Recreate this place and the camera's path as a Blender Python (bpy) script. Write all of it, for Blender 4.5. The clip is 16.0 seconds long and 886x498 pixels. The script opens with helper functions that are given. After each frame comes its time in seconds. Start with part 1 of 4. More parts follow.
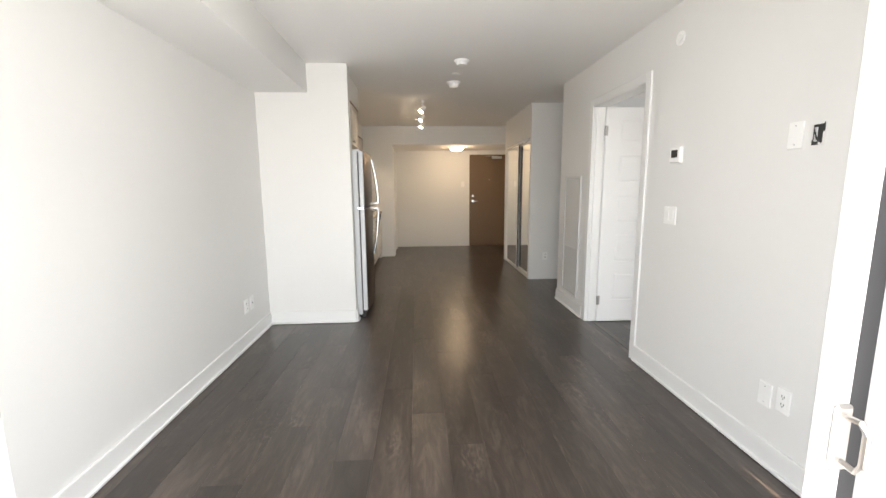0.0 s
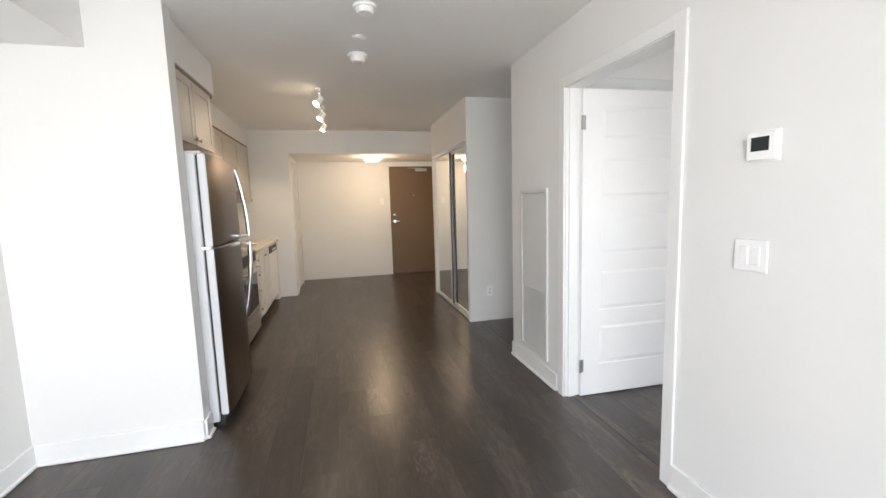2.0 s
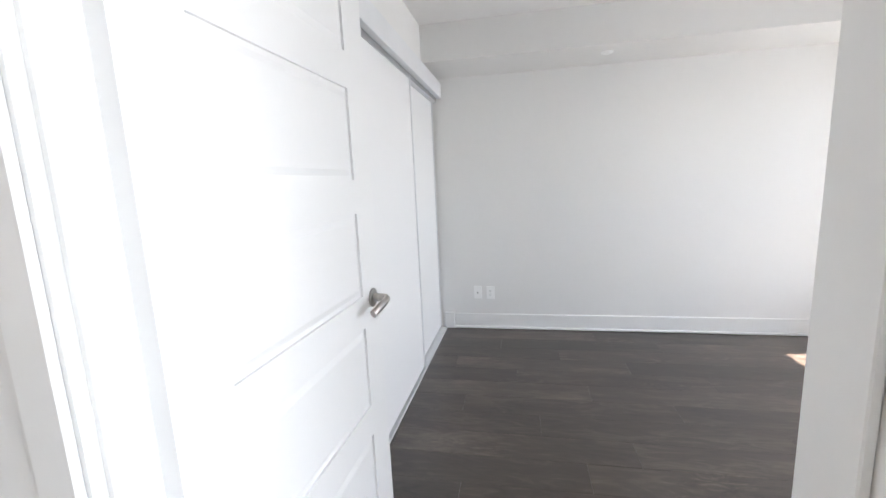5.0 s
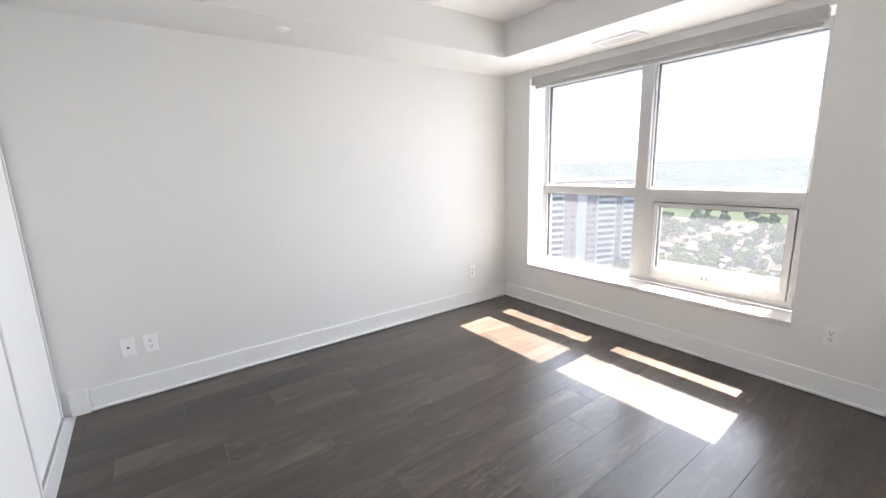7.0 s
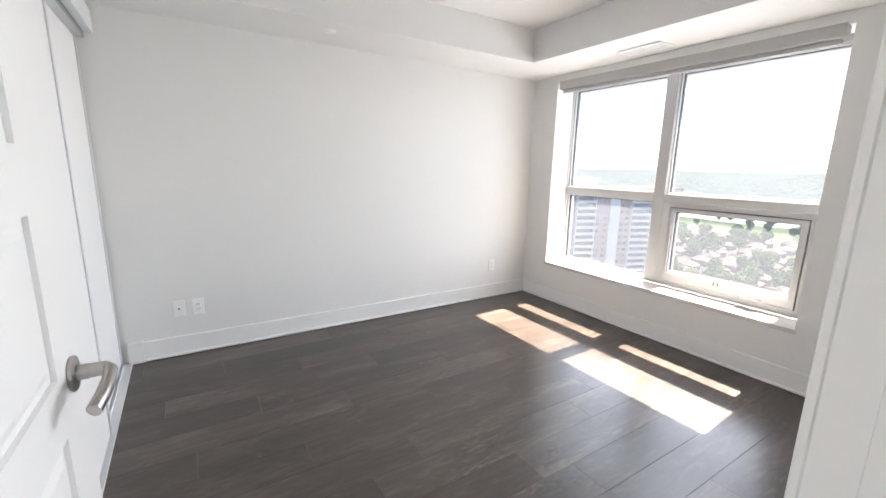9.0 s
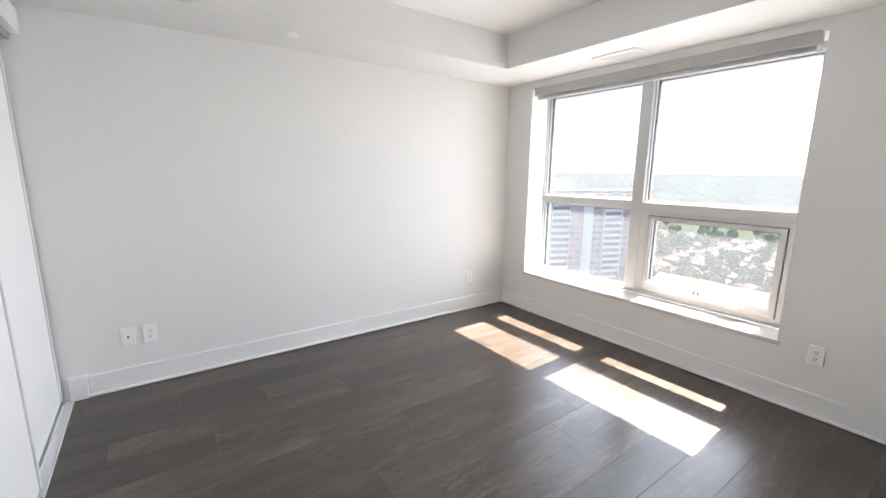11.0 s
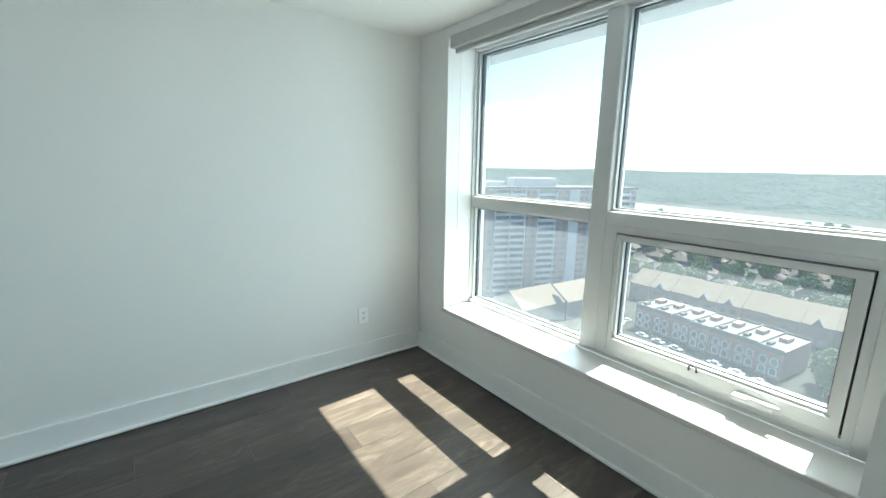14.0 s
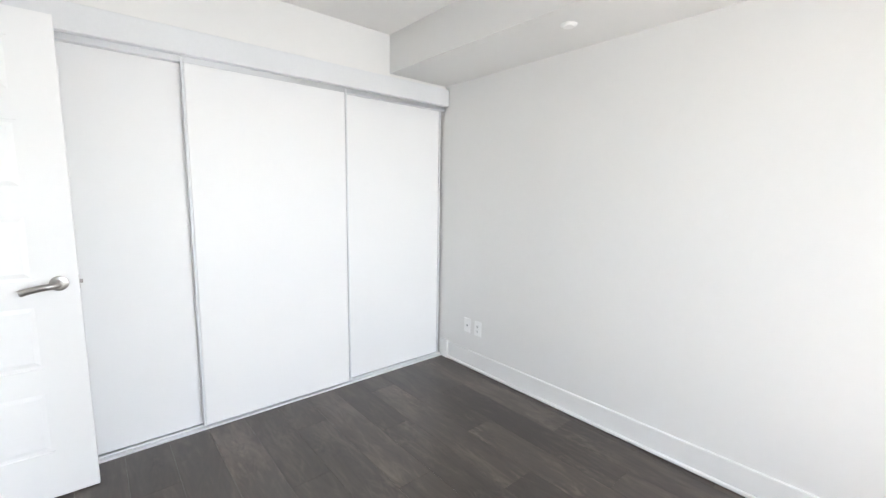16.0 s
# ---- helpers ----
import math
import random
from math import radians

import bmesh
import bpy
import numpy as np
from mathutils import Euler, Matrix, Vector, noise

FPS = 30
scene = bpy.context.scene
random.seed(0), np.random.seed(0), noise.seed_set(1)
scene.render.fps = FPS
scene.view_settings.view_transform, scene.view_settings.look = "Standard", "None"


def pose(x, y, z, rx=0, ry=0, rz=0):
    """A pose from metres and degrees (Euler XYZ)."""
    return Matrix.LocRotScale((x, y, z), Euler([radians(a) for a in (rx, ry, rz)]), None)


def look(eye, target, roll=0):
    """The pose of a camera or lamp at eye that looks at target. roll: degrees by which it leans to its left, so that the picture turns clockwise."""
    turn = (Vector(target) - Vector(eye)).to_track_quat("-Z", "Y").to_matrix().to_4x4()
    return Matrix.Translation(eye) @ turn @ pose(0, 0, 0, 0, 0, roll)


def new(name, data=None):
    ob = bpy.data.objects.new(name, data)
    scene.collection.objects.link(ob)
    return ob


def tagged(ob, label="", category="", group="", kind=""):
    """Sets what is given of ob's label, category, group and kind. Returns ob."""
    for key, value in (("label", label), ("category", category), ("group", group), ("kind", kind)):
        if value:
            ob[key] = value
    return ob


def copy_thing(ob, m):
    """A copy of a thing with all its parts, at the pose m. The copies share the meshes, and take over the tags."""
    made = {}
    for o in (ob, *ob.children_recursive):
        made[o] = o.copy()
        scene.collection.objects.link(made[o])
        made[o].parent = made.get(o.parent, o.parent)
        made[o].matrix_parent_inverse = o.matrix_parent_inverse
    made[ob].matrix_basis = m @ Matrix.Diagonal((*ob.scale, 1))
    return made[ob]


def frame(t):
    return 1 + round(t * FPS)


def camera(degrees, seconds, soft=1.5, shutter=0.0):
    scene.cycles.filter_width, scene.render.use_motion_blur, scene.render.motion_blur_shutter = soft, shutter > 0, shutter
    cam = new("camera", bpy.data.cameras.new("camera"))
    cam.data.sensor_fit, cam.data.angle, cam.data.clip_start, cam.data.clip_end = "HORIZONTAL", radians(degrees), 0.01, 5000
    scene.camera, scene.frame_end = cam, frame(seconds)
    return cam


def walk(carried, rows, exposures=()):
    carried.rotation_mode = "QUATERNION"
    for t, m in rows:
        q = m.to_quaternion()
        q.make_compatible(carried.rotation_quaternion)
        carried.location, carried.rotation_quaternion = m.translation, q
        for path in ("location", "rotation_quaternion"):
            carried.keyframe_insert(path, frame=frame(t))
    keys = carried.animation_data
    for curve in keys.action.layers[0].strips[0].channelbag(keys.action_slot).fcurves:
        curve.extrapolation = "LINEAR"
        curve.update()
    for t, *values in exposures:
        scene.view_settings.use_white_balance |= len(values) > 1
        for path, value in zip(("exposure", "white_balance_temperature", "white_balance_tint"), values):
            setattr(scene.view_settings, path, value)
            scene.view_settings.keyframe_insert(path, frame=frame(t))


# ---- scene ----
cam = camera(94.4, 16.0)
PATH = [
    (0, (-0.175, -0.035, 1.346), (-0.055, 1.939, 1.046), -0.4),
    (0.5, (-0.226, 0.217, 1.342), (-0.07, 2.186, 1.025), -1.2),
    (1, (-0.208, 0.635, 1.353), (-0.054, 2.622, 1.184), -2.6),
    (1.5, (-0.128, 1.011, 1.364), (0.134, 2.974, 1.091), -1.9),
    (2, (0.037, 1.413, 1.38), (0.52, 3.34, 1.147), -1.7),
    (2.5, (0.252, 1.786, 1.367), (0.82, 3.687, 1.121), -0.5),
    (3, (0.396, 2.147, 1.36), (1.159, 3.979, 1.109), -0.2),
    (3.2, (0.45, 2.302, 1.368), (1.361, 4.063, 1.106), -0.9),
    (5.3, (1.241, 3.354, 1.346), (3.211, 3.447, 1.014), -2.5),
    (5.5, (1.337, 3.385, 1.345), (3.305, 3.29, 1.003), -2.5),
    (6, (1.546, 3.434, 1.352), (3.425, 2.854, 0.989), -2.3),
    (6.5, (1.643, 3.462, 1.372), (3.348, 2.487, 0.992), -2.1),
    (7, (1.682, 3.509, 1.373), (3.266, 2.352, 0.981), -1.6),
    (7.5, (1.643, 3.54, 1.377), (3.226, 2.385, 0.979), -0.6),
    (8, (1.565, 3.553, 1.372), (3.184, 2.452, 0.964), 0.5),
    (8.5, (1.483, 3.58, 1.36), (3.131, 2.525, 0.949), 0.9),
    (8.7, (1.473, 3.597, 1.345), (3.13, 2.552, 0.944), 1.1),
    (10.8, (1.528, 3.5, 1.403), (3.165, 2.412, 1.031), 0.5),
    (11, (1.596, 3.489, 1.387), (3.197, 2.349, 1.016), 0.6),
    (11.5, (1.776, 3.418, 1.396), (3.276, 2.15, 1.018), 0.3),
    (12, (1.919, 3.252, 1.382), (3.271, 1.831, 0.992), 0.3),
    (12.5, (2.097, 3.0, 1.368), (3.29, 1.443, 0.978), 0.5),
    (13, (2.19, 2.727, 1.341), (3.287, 1.1, 0.956), 0.6),
    (13.5, (2.269, 2.42, 1.363), (3.423, 0.832, 0.978), 0.6),
    (14, (2.245, 2.13, 1.363), (3.806, 0.942, 0.973), 1.0),
    (14.5, (2.273, 1.972, 1.373), (4.184, 1.513, 1.004), 1.4),
    (15, (2.372, 1.775, 1.352), (4.309, 2.211, 1.075), 0.9),
    (15.2, (2.397, 1.719, 1.364), (4.239, 2.462, 1.122), 0.9),
    (15.5, (2.453, 1.618, 1.385), (4.074, 2.765, 1.141), 1.1),
    (16, (2.521, 1.42, 1.37), (3.813, 2.924, 1.106), 0.8),
]
EXPO = [(0.0, 2.93, 7000, 12), (0.5, 3.10, 6780, 12), (2.5, 3.28, 6650, 12), (3.2, 3.48, 6650, 12), (5.3, 3.55, 6380, 13), (5.5, 3.55, 6380, 13), (6.5, 3.70, 6470, 13), (7.0, 3.67, 6520, 13), (8.7, 3.62, 6570, 13),
        (11.0, 3.62, 6520, 13), (12.5, 3.42, 6500, 12), (13.0, 3.26, 6430, 5), (13.2, 3.21, 6400, 4), (14.0, 3.03, 5780, -9), (14.5, 3.06, 5780, -8), (14.9, 3.15, 6330, -2), (15.05, 3.30, 6450, 2), (15.25, 3.63, 6600, 10), (16.0, 3.82, 6500, 11)]
walk(cam, [(t, look(e, a, r)) for t, e, a, r in PATH], EXPO)

# ---- world and large lights ----
SUN_ELEV, SUN_AZ = 55.0, 2.5          # degrees above the horizon, degrees from the facade's normal
world = bpy.data.worlds.new("sky")
scene.world = world
world.use_nodes = True
wn = world.node_tree.nodes
sky = wn.new("ShaderNodeTexSky")
sky.sky_type, sky.sun_disc = "NISHITA", False
sky.sun_elevation, sky.sun_rotation = radians(SUN_ELEV), radians(180 - SUN_AZ)
sky.air_density, sky.dust_density, sky.ozone_density = 1.0, 1.3, 1.4
world.node_tree.links.new(sky.outputs[0], wn["Background"].inputs[0])
wn["Background"].inputs[1].default_value = 0.05

sun = new("sun", bpy.data.lights.new("sun", "SUN"))
sun.data.energy, sun.data.angle, sun.data.color = 4.4, radians(0.55), (1.0, 0.90, 0.77)
el, az = radians(SUN_ELEV), radians(SUN_AZ)
sun.matrix_world = look((10, -60, 60), (10 - 50 * math.cos(el) * math.sin(az), -60 + 50 * math.cos(el) * math.cos(az), 60 - 50 * math.sin(el)))


def sky_lamp(name, at, target, w, h, watts):
    """Stands in for the sky's light in a window opening."""
    lamp = new(name, bpy.data.lights.new(name, "AREA"))
    lamp.data.shape, lamp.data.size, lamp.data.size_y, lamp.data.energy = "RECTANGLE", w, h, watts
    lamp.data.color, lamp.data.spread = (0.93, 0.97, 1.0), radians(160)
    lamp.matrix_world = look(at, target)


sky_lamp("bedroom_window_light", (3.38, -0.70, 1.55), (3.38, 2.0, 0.95), 3.4, 2.6, 16.5)
sky_lamp("living_window_light", (-0.45, 0.30, 1.25), (-0.50, 3.0, 1.00), 2.2, 2.2, 9.2)


# ---- materials ----
def mat(name, color, rough=0.5, metal=0.0, var=0.06, scale=3.0, bump=0.0, bscale=200.0, stretch=(1, 1, 1), spec=0.5, fine=0.03, rnd=0.0):
    """Principled surface with two scales of tone variation and a fine relief."""
    m = bpy.data.materials.new(name)
    m.use_nodes = True
    n, l = m.node_tree.nodes, m.node_tree.links
    b = n["Principled BSDF"]
    b.inputs["Roughness"].default_value, b.inputs["Metallic"].default_value = rough, metal
    b.inputs["Specular IOR Level"].default_value = spec
    tc, mp = n.new("ShaderNodeTexCoord"), n.new("ShaderNodeMapping")
    mp.inputs["Scale"].default_value = stretch
    l.new(tc.outputs["Object"], mp.inputs[0])
    big, small = n.new("ShaderNodeTexNoise"), n.new("ShaderNodeTexNoise")
    big.inputs["Scale"].default_value, small.inputs["Scale"].default_value = scale, scale * 22
    big.inputs["Detail"].default_value, small.inputs["Detail"].default_value = 4, 3
    l.new(mp.outputs[0], big.inputs["Vector"]), l.new(mp.outputs[0], small.inputs["Vector"])
    val = n.new("ShaderNodeMath")
    val.operation = "MULTIPLY_ADD"
    val.inputs[1].default_value, val.inputs[2].default_value = 2 * var, 1 - var
    l.new(big.outputs[0], val.inputs[0])
    val2 = n.new("ShaderNodeMath")
    val2.operation = "MULTIPLY_ADD"
    val2.inputs[1].default_value = 2 * fine
    l.new(small.outputs[0], val2.inputs[0]), l.new(val.outputs[0], val2.inputs[2])
    last = val2
    if rnd:
        oi = n.new("ShaderNodeObjectInfo")
        v3 = n.new("ShaderNodeMath")
        v3.operation = "MULTIPLY_ADD"
        v3.inputs[1].default_value = rnd
        l.new(oi.outputs["Random"], v3.inputs[0]), l.new(val2.outputs[0], v3.inputs[2])
        last = v3
    hsv = n.new("ShaderNodeHueSaturation")
    hsv.inputs["Color"].default_value = (*color, 1)
    l.new(last.outputs[0], hsv.inputs["Value"])
    l.new(hsv.outputs[0], b.inputs["Base Color"])
    if bump:
        bn, bt = n.new("ShaderNodeBump"), n.new("ShaderNodeTexNoise")
        bt.inputs["Scale"].default_value = bscale
        bn.inputs["Strength"].default_value, bn.inputs["Distance"].default_value = bump, 0.002
        l.new(mp.outputs[0], bt.inputs["Vector"]), l.new(bt.outputs[0], bn.inputs["Height"]), l.new(bn.outputs[0], b.inputs["Normal"])
    return m


def glow(name, color, strength):
    m = bpy.data.materials.new(name)
    m.use_nodes = True
    b = m.node_tree.nodes["Principled BSDF"]
    b.inputs["Base Color"].default_value = (*color, 1)
    b.inputs["Emission Color"].default_value, b.inputs["Emission Strength"].default_value = (*color, 1), strength
    return m


def glass_mat(name, tint=(1, 1, 1), veil=0.0):
    """Clear pane: see-through, glossy at a slant, with a faint bluish veil that imitates outdoor haze."""
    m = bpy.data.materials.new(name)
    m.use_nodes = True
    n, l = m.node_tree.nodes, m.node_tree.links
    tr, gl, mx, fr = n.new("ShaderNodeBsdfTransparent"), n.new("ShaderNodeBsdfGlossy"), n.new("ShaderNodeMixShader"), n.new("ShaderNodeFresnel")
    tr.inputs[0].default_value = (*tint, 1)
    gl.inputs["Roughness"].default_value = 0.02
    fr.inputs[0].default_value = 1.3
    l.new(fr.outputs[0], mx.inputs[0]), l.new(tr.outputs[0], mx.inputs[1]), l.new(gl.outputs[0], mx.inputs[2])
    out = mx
    # translucent share stands in for the haze of the air outside
    if veil:
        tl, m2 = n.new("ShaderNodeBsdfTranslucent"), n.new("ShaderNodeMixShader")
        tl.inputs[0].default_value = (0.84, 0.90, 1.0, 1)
        m2.inputs[0].default_value = veil
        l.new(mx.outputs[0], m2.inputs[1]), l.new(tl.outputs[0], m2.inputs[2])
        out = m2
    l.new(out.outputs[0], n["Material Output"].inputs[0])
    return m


def plank_mat(name):
    """Grey-brown wood-look plank: long streaks, knots of darker grain, each plank its own tone."""
    m = bpy.data.materials.new(name)
    m.use_nodes = True
    n, l = m.node_tree.nodes, m.node_tree.links
    b = n["Principled BSDF"]
    tc, oi, mp = n.new("ShaderNodeTexCoord"), n.new("ShaderNodeObjectInfo"), n.new("ShaderNodeMapping")
    off = n.new("ShaderNodeVectorMath")
    off.operation = "SCALE"
    off.inputs[0].default_value = (17.0, 31.0, 5.0)
    l.new(oi.outputs["Random"], off.inputs["Scale"]), l.new(off.outputs[0], mp.inputs["Location"])
    l.new(tc.outputs["Object"], mp.inputs[0])
    streak, fig, wide, knot, patch = [n.new("ShaderNodeTexNoise") for _ in range(5)]
    for tex, sc, vec in ((streak, 1.0, (70, 5.0, 1)), (fig, 1.0, (15, 3.2, 1)), (wide, 1.0, (7, 1.3, 1)), (knot, 1.0, (16, 6.5, 1)), (patch, 1.0, (5.0, 1.8, 1))):
        q = n.new("ShaderNodeMapping")
        q.inputs["Scale"].default_value = vec
        l.new(mp.outputs[0], q.inputs[0]), l.new(q.outputs[0], tex.inputs["Vector"])
        tex.inputs["Scale"].default_value, tex.inputs["Detail"].default_value = sc, 6
    fig.inputs["Distortion"].default_value = 2.2
    fig.inputs["Roughness"].default_value = 0.62
    knot.inputs["Distortion"].default_value = 3.2
    spots = n.new("ShaderNodeMapRange")
    spots.inputs["From Min"].default_value, spots.inputs["From Max"].default_value = 0.53, 0.68
    spots.inputs["To Max"].default_value = 0.85
    l.new(patch.outputs[0], spots.inputs["Value"])
    kn = n.new("ShaderNodeMath")
    kn.operation = "SUBTRACT"
    kn.inputs[1].default_value = 0.5
    l.new(knot.outputs[0], kn.inputs[0])
    km = n.new("ShaderNodeMath")
    km.operation = "MULTIPLY"
    l.new(kn.outputs[0], km.inputs[0]), l.new(spots.outputs[0], km.inputs[1])
    add = n.new("ShaderNodeMath")
    add.operation = "MULTIPLY_ADD"
    add.inputs[1].default_value = 0.15
    l.new(streak.outputs[0], add.inputs[0])
    add2 = n.new("ShaderNodeMath")
    add2.operation = "MULTIPLY_ADD"
    add2.inputs[1].default_value = 0.50
    l.new(fig.outputs[0], add2.inputs[0])
    w2 = n.new("ShaderNodeMath")
    w2.operation = "MULTIPLY_ADD"
    w2.inputs[1].default_value, w2.inputs[2].default_value = 0.55, -0.09
    w3 = n.new("ShaderNodeMath")
    l.new(w2.outputs[0], w3.inputs[0]), l.new(km.outputs[0], w3.inputs[1])
    l.new(wide.outputs[0], w2.inputs[0]), l.new(w3.outputs[0], add2.inputs[2]), l.new(add2.outputs[0], add.inputs[2])
    ramp = n.new("ShaderNodeValToRGB")
    e = ramp.color_ramp.elements
    e[0].position, e[0].color = 0.28, (0.025, 0.020, 0.0172, 1)
    e[1].position, e[1].color = 0.80, (0.145, 0.113, 0.093, 1)
    mid = e.new(0.52)
    mid.color = (0.055, 0.0425, 0.0350, 1)
    l.new(add.outputs[0], ramp.inputs[0])
    hsv, v = n.new("ShaderNodeHueSaturation"), n.new("ShaderNodeMapRange")
    v.inputs["To Min"].default_value, v.inputs["To Max"].default_value = 0.74, 1.34
    l.new(oi.outputs["Random"], v.inputs["Value"]), l.new(v.outputs[0], hsv.inputs["Value"])
    l.new(ramp.outputs[0], hsv.inputs["Color"]), l.new(hsv.outputs[0], b.inputs["Base Color"])
    rr = n.new("ShaderNodeMapRange")
    rr.inputs["To Min"].default_value, rr.inputs["To Max"].default_value = 0.285, 0.30
    l.new(fig.outputs[0], rr.inputs["Value"]), l.new(rr.outputs[0], b.inputs["Roughness"])
    b.inputs["Specular IOR Level"].default_value = 0.68
    bn = n.new("ShaderNodeBump")
    bn.inputs["Strength"].default_value, bn.inputs["Distance"].default_value = 0.008, 0.002
    l.new(streak.outputs[0], bn.inputs["Height"]), l.new(bn.outputs[0], b.inputs["Normal"])
    return m


PAINT = mat("wall_paint", (0.80, 0.795, 0.78), 0.75, var=0.02, scale=1.2, bump=0.10, bscale=260, fine=0.01)
CEIL = mat("ceiling_paint", (0.86, 0.85, 0.835), 0.85, var=0.03, scale=0.9, bump=0.3, bscale=320, fine=0.012)
TRIM = mat("trim_paint", (0.84, 0.84, 0.83), 0.32, var=0.015, scale=2, fine=0.01)
EDGEP = mat("pale_grey_profile", (0.74, 0.75, 0.76), 0.4)
DOORP = mat("door_paint", (0.85, 0.85, 0.845), 0.45, var=0.012, scale=2, bump=0.05, bscale=90, fine=0.008)
PANELW = mat("white_laminate", (0.85, 0.85, 0.85), 0.55, var=0.01, scale=2, fine=0.006)
PLANK = plank_mat("plank")
SLAB = mat("floor_slab", (0.02, 0.018, 0.016), 0.8)
VINYL = mat("white_vinyl", (0.54, 0.54, 0.54), 0.35, var=0.015, scale=3, fine=0.01)
GASKET = mat("black_gasket", (0.02, 0.02, 0.022), 0.6)
# tint dims the outside view, bluish veil puts haze into the pane
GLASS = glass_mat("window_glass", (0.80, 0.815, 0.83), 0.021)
ALU = mat("aluminium", (0.62, 0.63, 0.64), 0.32, 1.0, var=0.05, scale=8)
CHROME = mat("chrome", (0.75, 0.75, 0.76), 0.12, 1.0, var=0.02)
NICKEL = mat("satin_nickel", (0.42, 0.40, 0.38), 0.30, 1.0, var=0.05, scale=20)
WHITEM = mat("white_metal", (0.78, 0.78, 0.77), 0.3, 0.0, var=0.02)
MIRROR = mat("mirror", (0.86, 0.88, 0.87), 0.01, 1.0, var=0.0, fine=0.0)
STEEL = mat("brushed_steel", (0.34, 0.30, 0.27), 0.28, 1.0, var=0.06, scale=2, bump=0.06, bscale=60, stretch=(1, 30, 1))
FRIDGEP = mat("light_grey_enamel", (0.62, 0.63, 0.65), 0.4, 0.0, var=0.02, bump=0.1, bscale=300)
APPW = mat("appliance_steel", (0.60, 0.58, 0.56), 0.3, 0.9, var=0.05, scale=3)
BLACKG = mat("black_glass", (0.012, 0.012, 0.013), 0.06, var=0.02)
BLACKP = mat("black_plastic", (0.018, 0.018, 0.02), 0.45)
CABW = mat("white_cabinet_paint", (0.74, 0.73, 0.71), 0.35, var=0.02, scale=3, fine=0.01)
# taupe of the wall cabinets: their shade is put into the colour
CAB_SHADED = mat("shaded_cabinet_paint", (0.50, 0.455, 0.40), 0.35, var=0.02, scale=3, fine=0.01)
CABEDGE = mat("cabinet_edge", (0.16, 0.10, 0.065), 0.5, var=0.1)
COUNTER = mat("speckled_counter", (0.66, 0.60, 0.53), 0.25, var=0.06, scale=9, fine=0.12)
TILE = mat("backsplash_tile", (0.72, 0.70, 0.66), 0.2, var=0.03)
BROWN = mat("brown_door_paint", (0.17, 0.105, 0.058), 0.45, var=0.10, scale=2.5, bump=0.08, bscale=60, stretch=(1, 1, 0.15), fine=0.06)
PLASTIC = mat("white_plastic", (0.89, 0.89, 0.88), 0.35, var=0.01)
SLOT = mat("dark_slot", (0.03, 0.03, 0.03), 0.6)
BLIND = mat("blind_fabric", (0.46, 0.46, 0.455), 0.7, var=0.03, bump=0.2, bscale=400)
STONE = mat("sill_stone", (0.62, 0.61, 0.60), 0.25, var=0.03, scale=6)
BULB = glow("lit_bulb", (1.0, 0.82, 0.60), 16.0)
DOME = glow("lit_dome_glass", (1.0, 0.78, 0.50), 3.2)
CONC = mat("concrete", (0.36, 0.35, 0.34), 0.85, var=0.12, scale=1.5, bump=0.2, bscale=40)
PANELG = mat("grey_white_enamel", (0.66, 0.66, 0.65), 0.4, var=0.02)
SCREEN = mat("display", (0.03, 0.035, 0.035), 0.2)
# outside
LAND = mat("land", (0.034, 0.032, 0.028), 0.95, var=0.35, scale=0.012, fine=0.20, spec=0.05)
FIELD = mat("meadow", (0.034, 0.044, 0.022), 0.95, var=0.22, scale=0.02, fine=0.10, spec=0.05)
ROADM = mat("asphalt", (0.06, 0.058, 0.056), 0.9, var=0.12, scale=0.05, spec=0.05)
WATER = mat("river_water", (0.20, 0.26, 0.27), 0.12, var=0.05, scale=0.01)
RUSSET = mat("russet_brick", (0.26, 0.155, 0.125), 0.9, var=0.10, scale=0.3, fine=0.08, spec=0.05)
BRICK = mat("brown_brick", (0.32, 0.222, 0.195), 0.9, var=0.10, scale=0.3, fine=0.08, spec=0.05)
PALEB = mat("pale_concrete", (0.50, 0.475, 0.455), 0.85, var=0.06, scale=0.2, spec=0.05)
WINDOWD = mat("dark_window", (0.085, 0.082, 0.082), 0.35, var=0.2, scale=0.5, rnd=1.2, spec=0.2)
SHINGLE = mat("tan_shingle", (0.112, 0.089, 0.071), 0.9, var=0.12, scale=0.6, fine=0.10, rnd=0.12, spec=0.05)
STUCCO = mat("beige_stucco", (0.175, 0.145, 0.118), 0.9, var=0.06, scale=0.4, rnd=0.1, spec=0.05)
PARAPET = mat("grey_parapet", (0.125, 0.115, 0.108), 0.9, var=0.1, scale=0.4, spec=0.05)
GREYROOF = mat("grey_roof", (0.080, 0.064, 0.058), 0.9, var=0.18, scale=0.3, fine=0.15, rnd=0.1, spec=0.05)
LEAF = mat("foliage", (0.085, 0.105, 0.045), 0.8, var=0.3, scale=0.35, fine=0.2, rnd=0.5, spec=0.05)
BARK = mat("bark", (0.10, 0.075, 0.055), 0.9, var=0.2, spec=0.05)
FLATROOF = mat("pale_flat_roof", (0.12, 0.118, 0.118), 0.9, var=0.18, scale=0.4, fine=0.12, spec=0.05)
SLATE = mat("dark_slate", (0.13, 0.125, 0.13), 0.9, var=0.12, scale=0.5, spec=0.05)
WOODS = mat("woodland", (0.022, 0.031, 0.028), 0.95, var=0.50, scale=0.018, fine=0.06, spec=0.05)


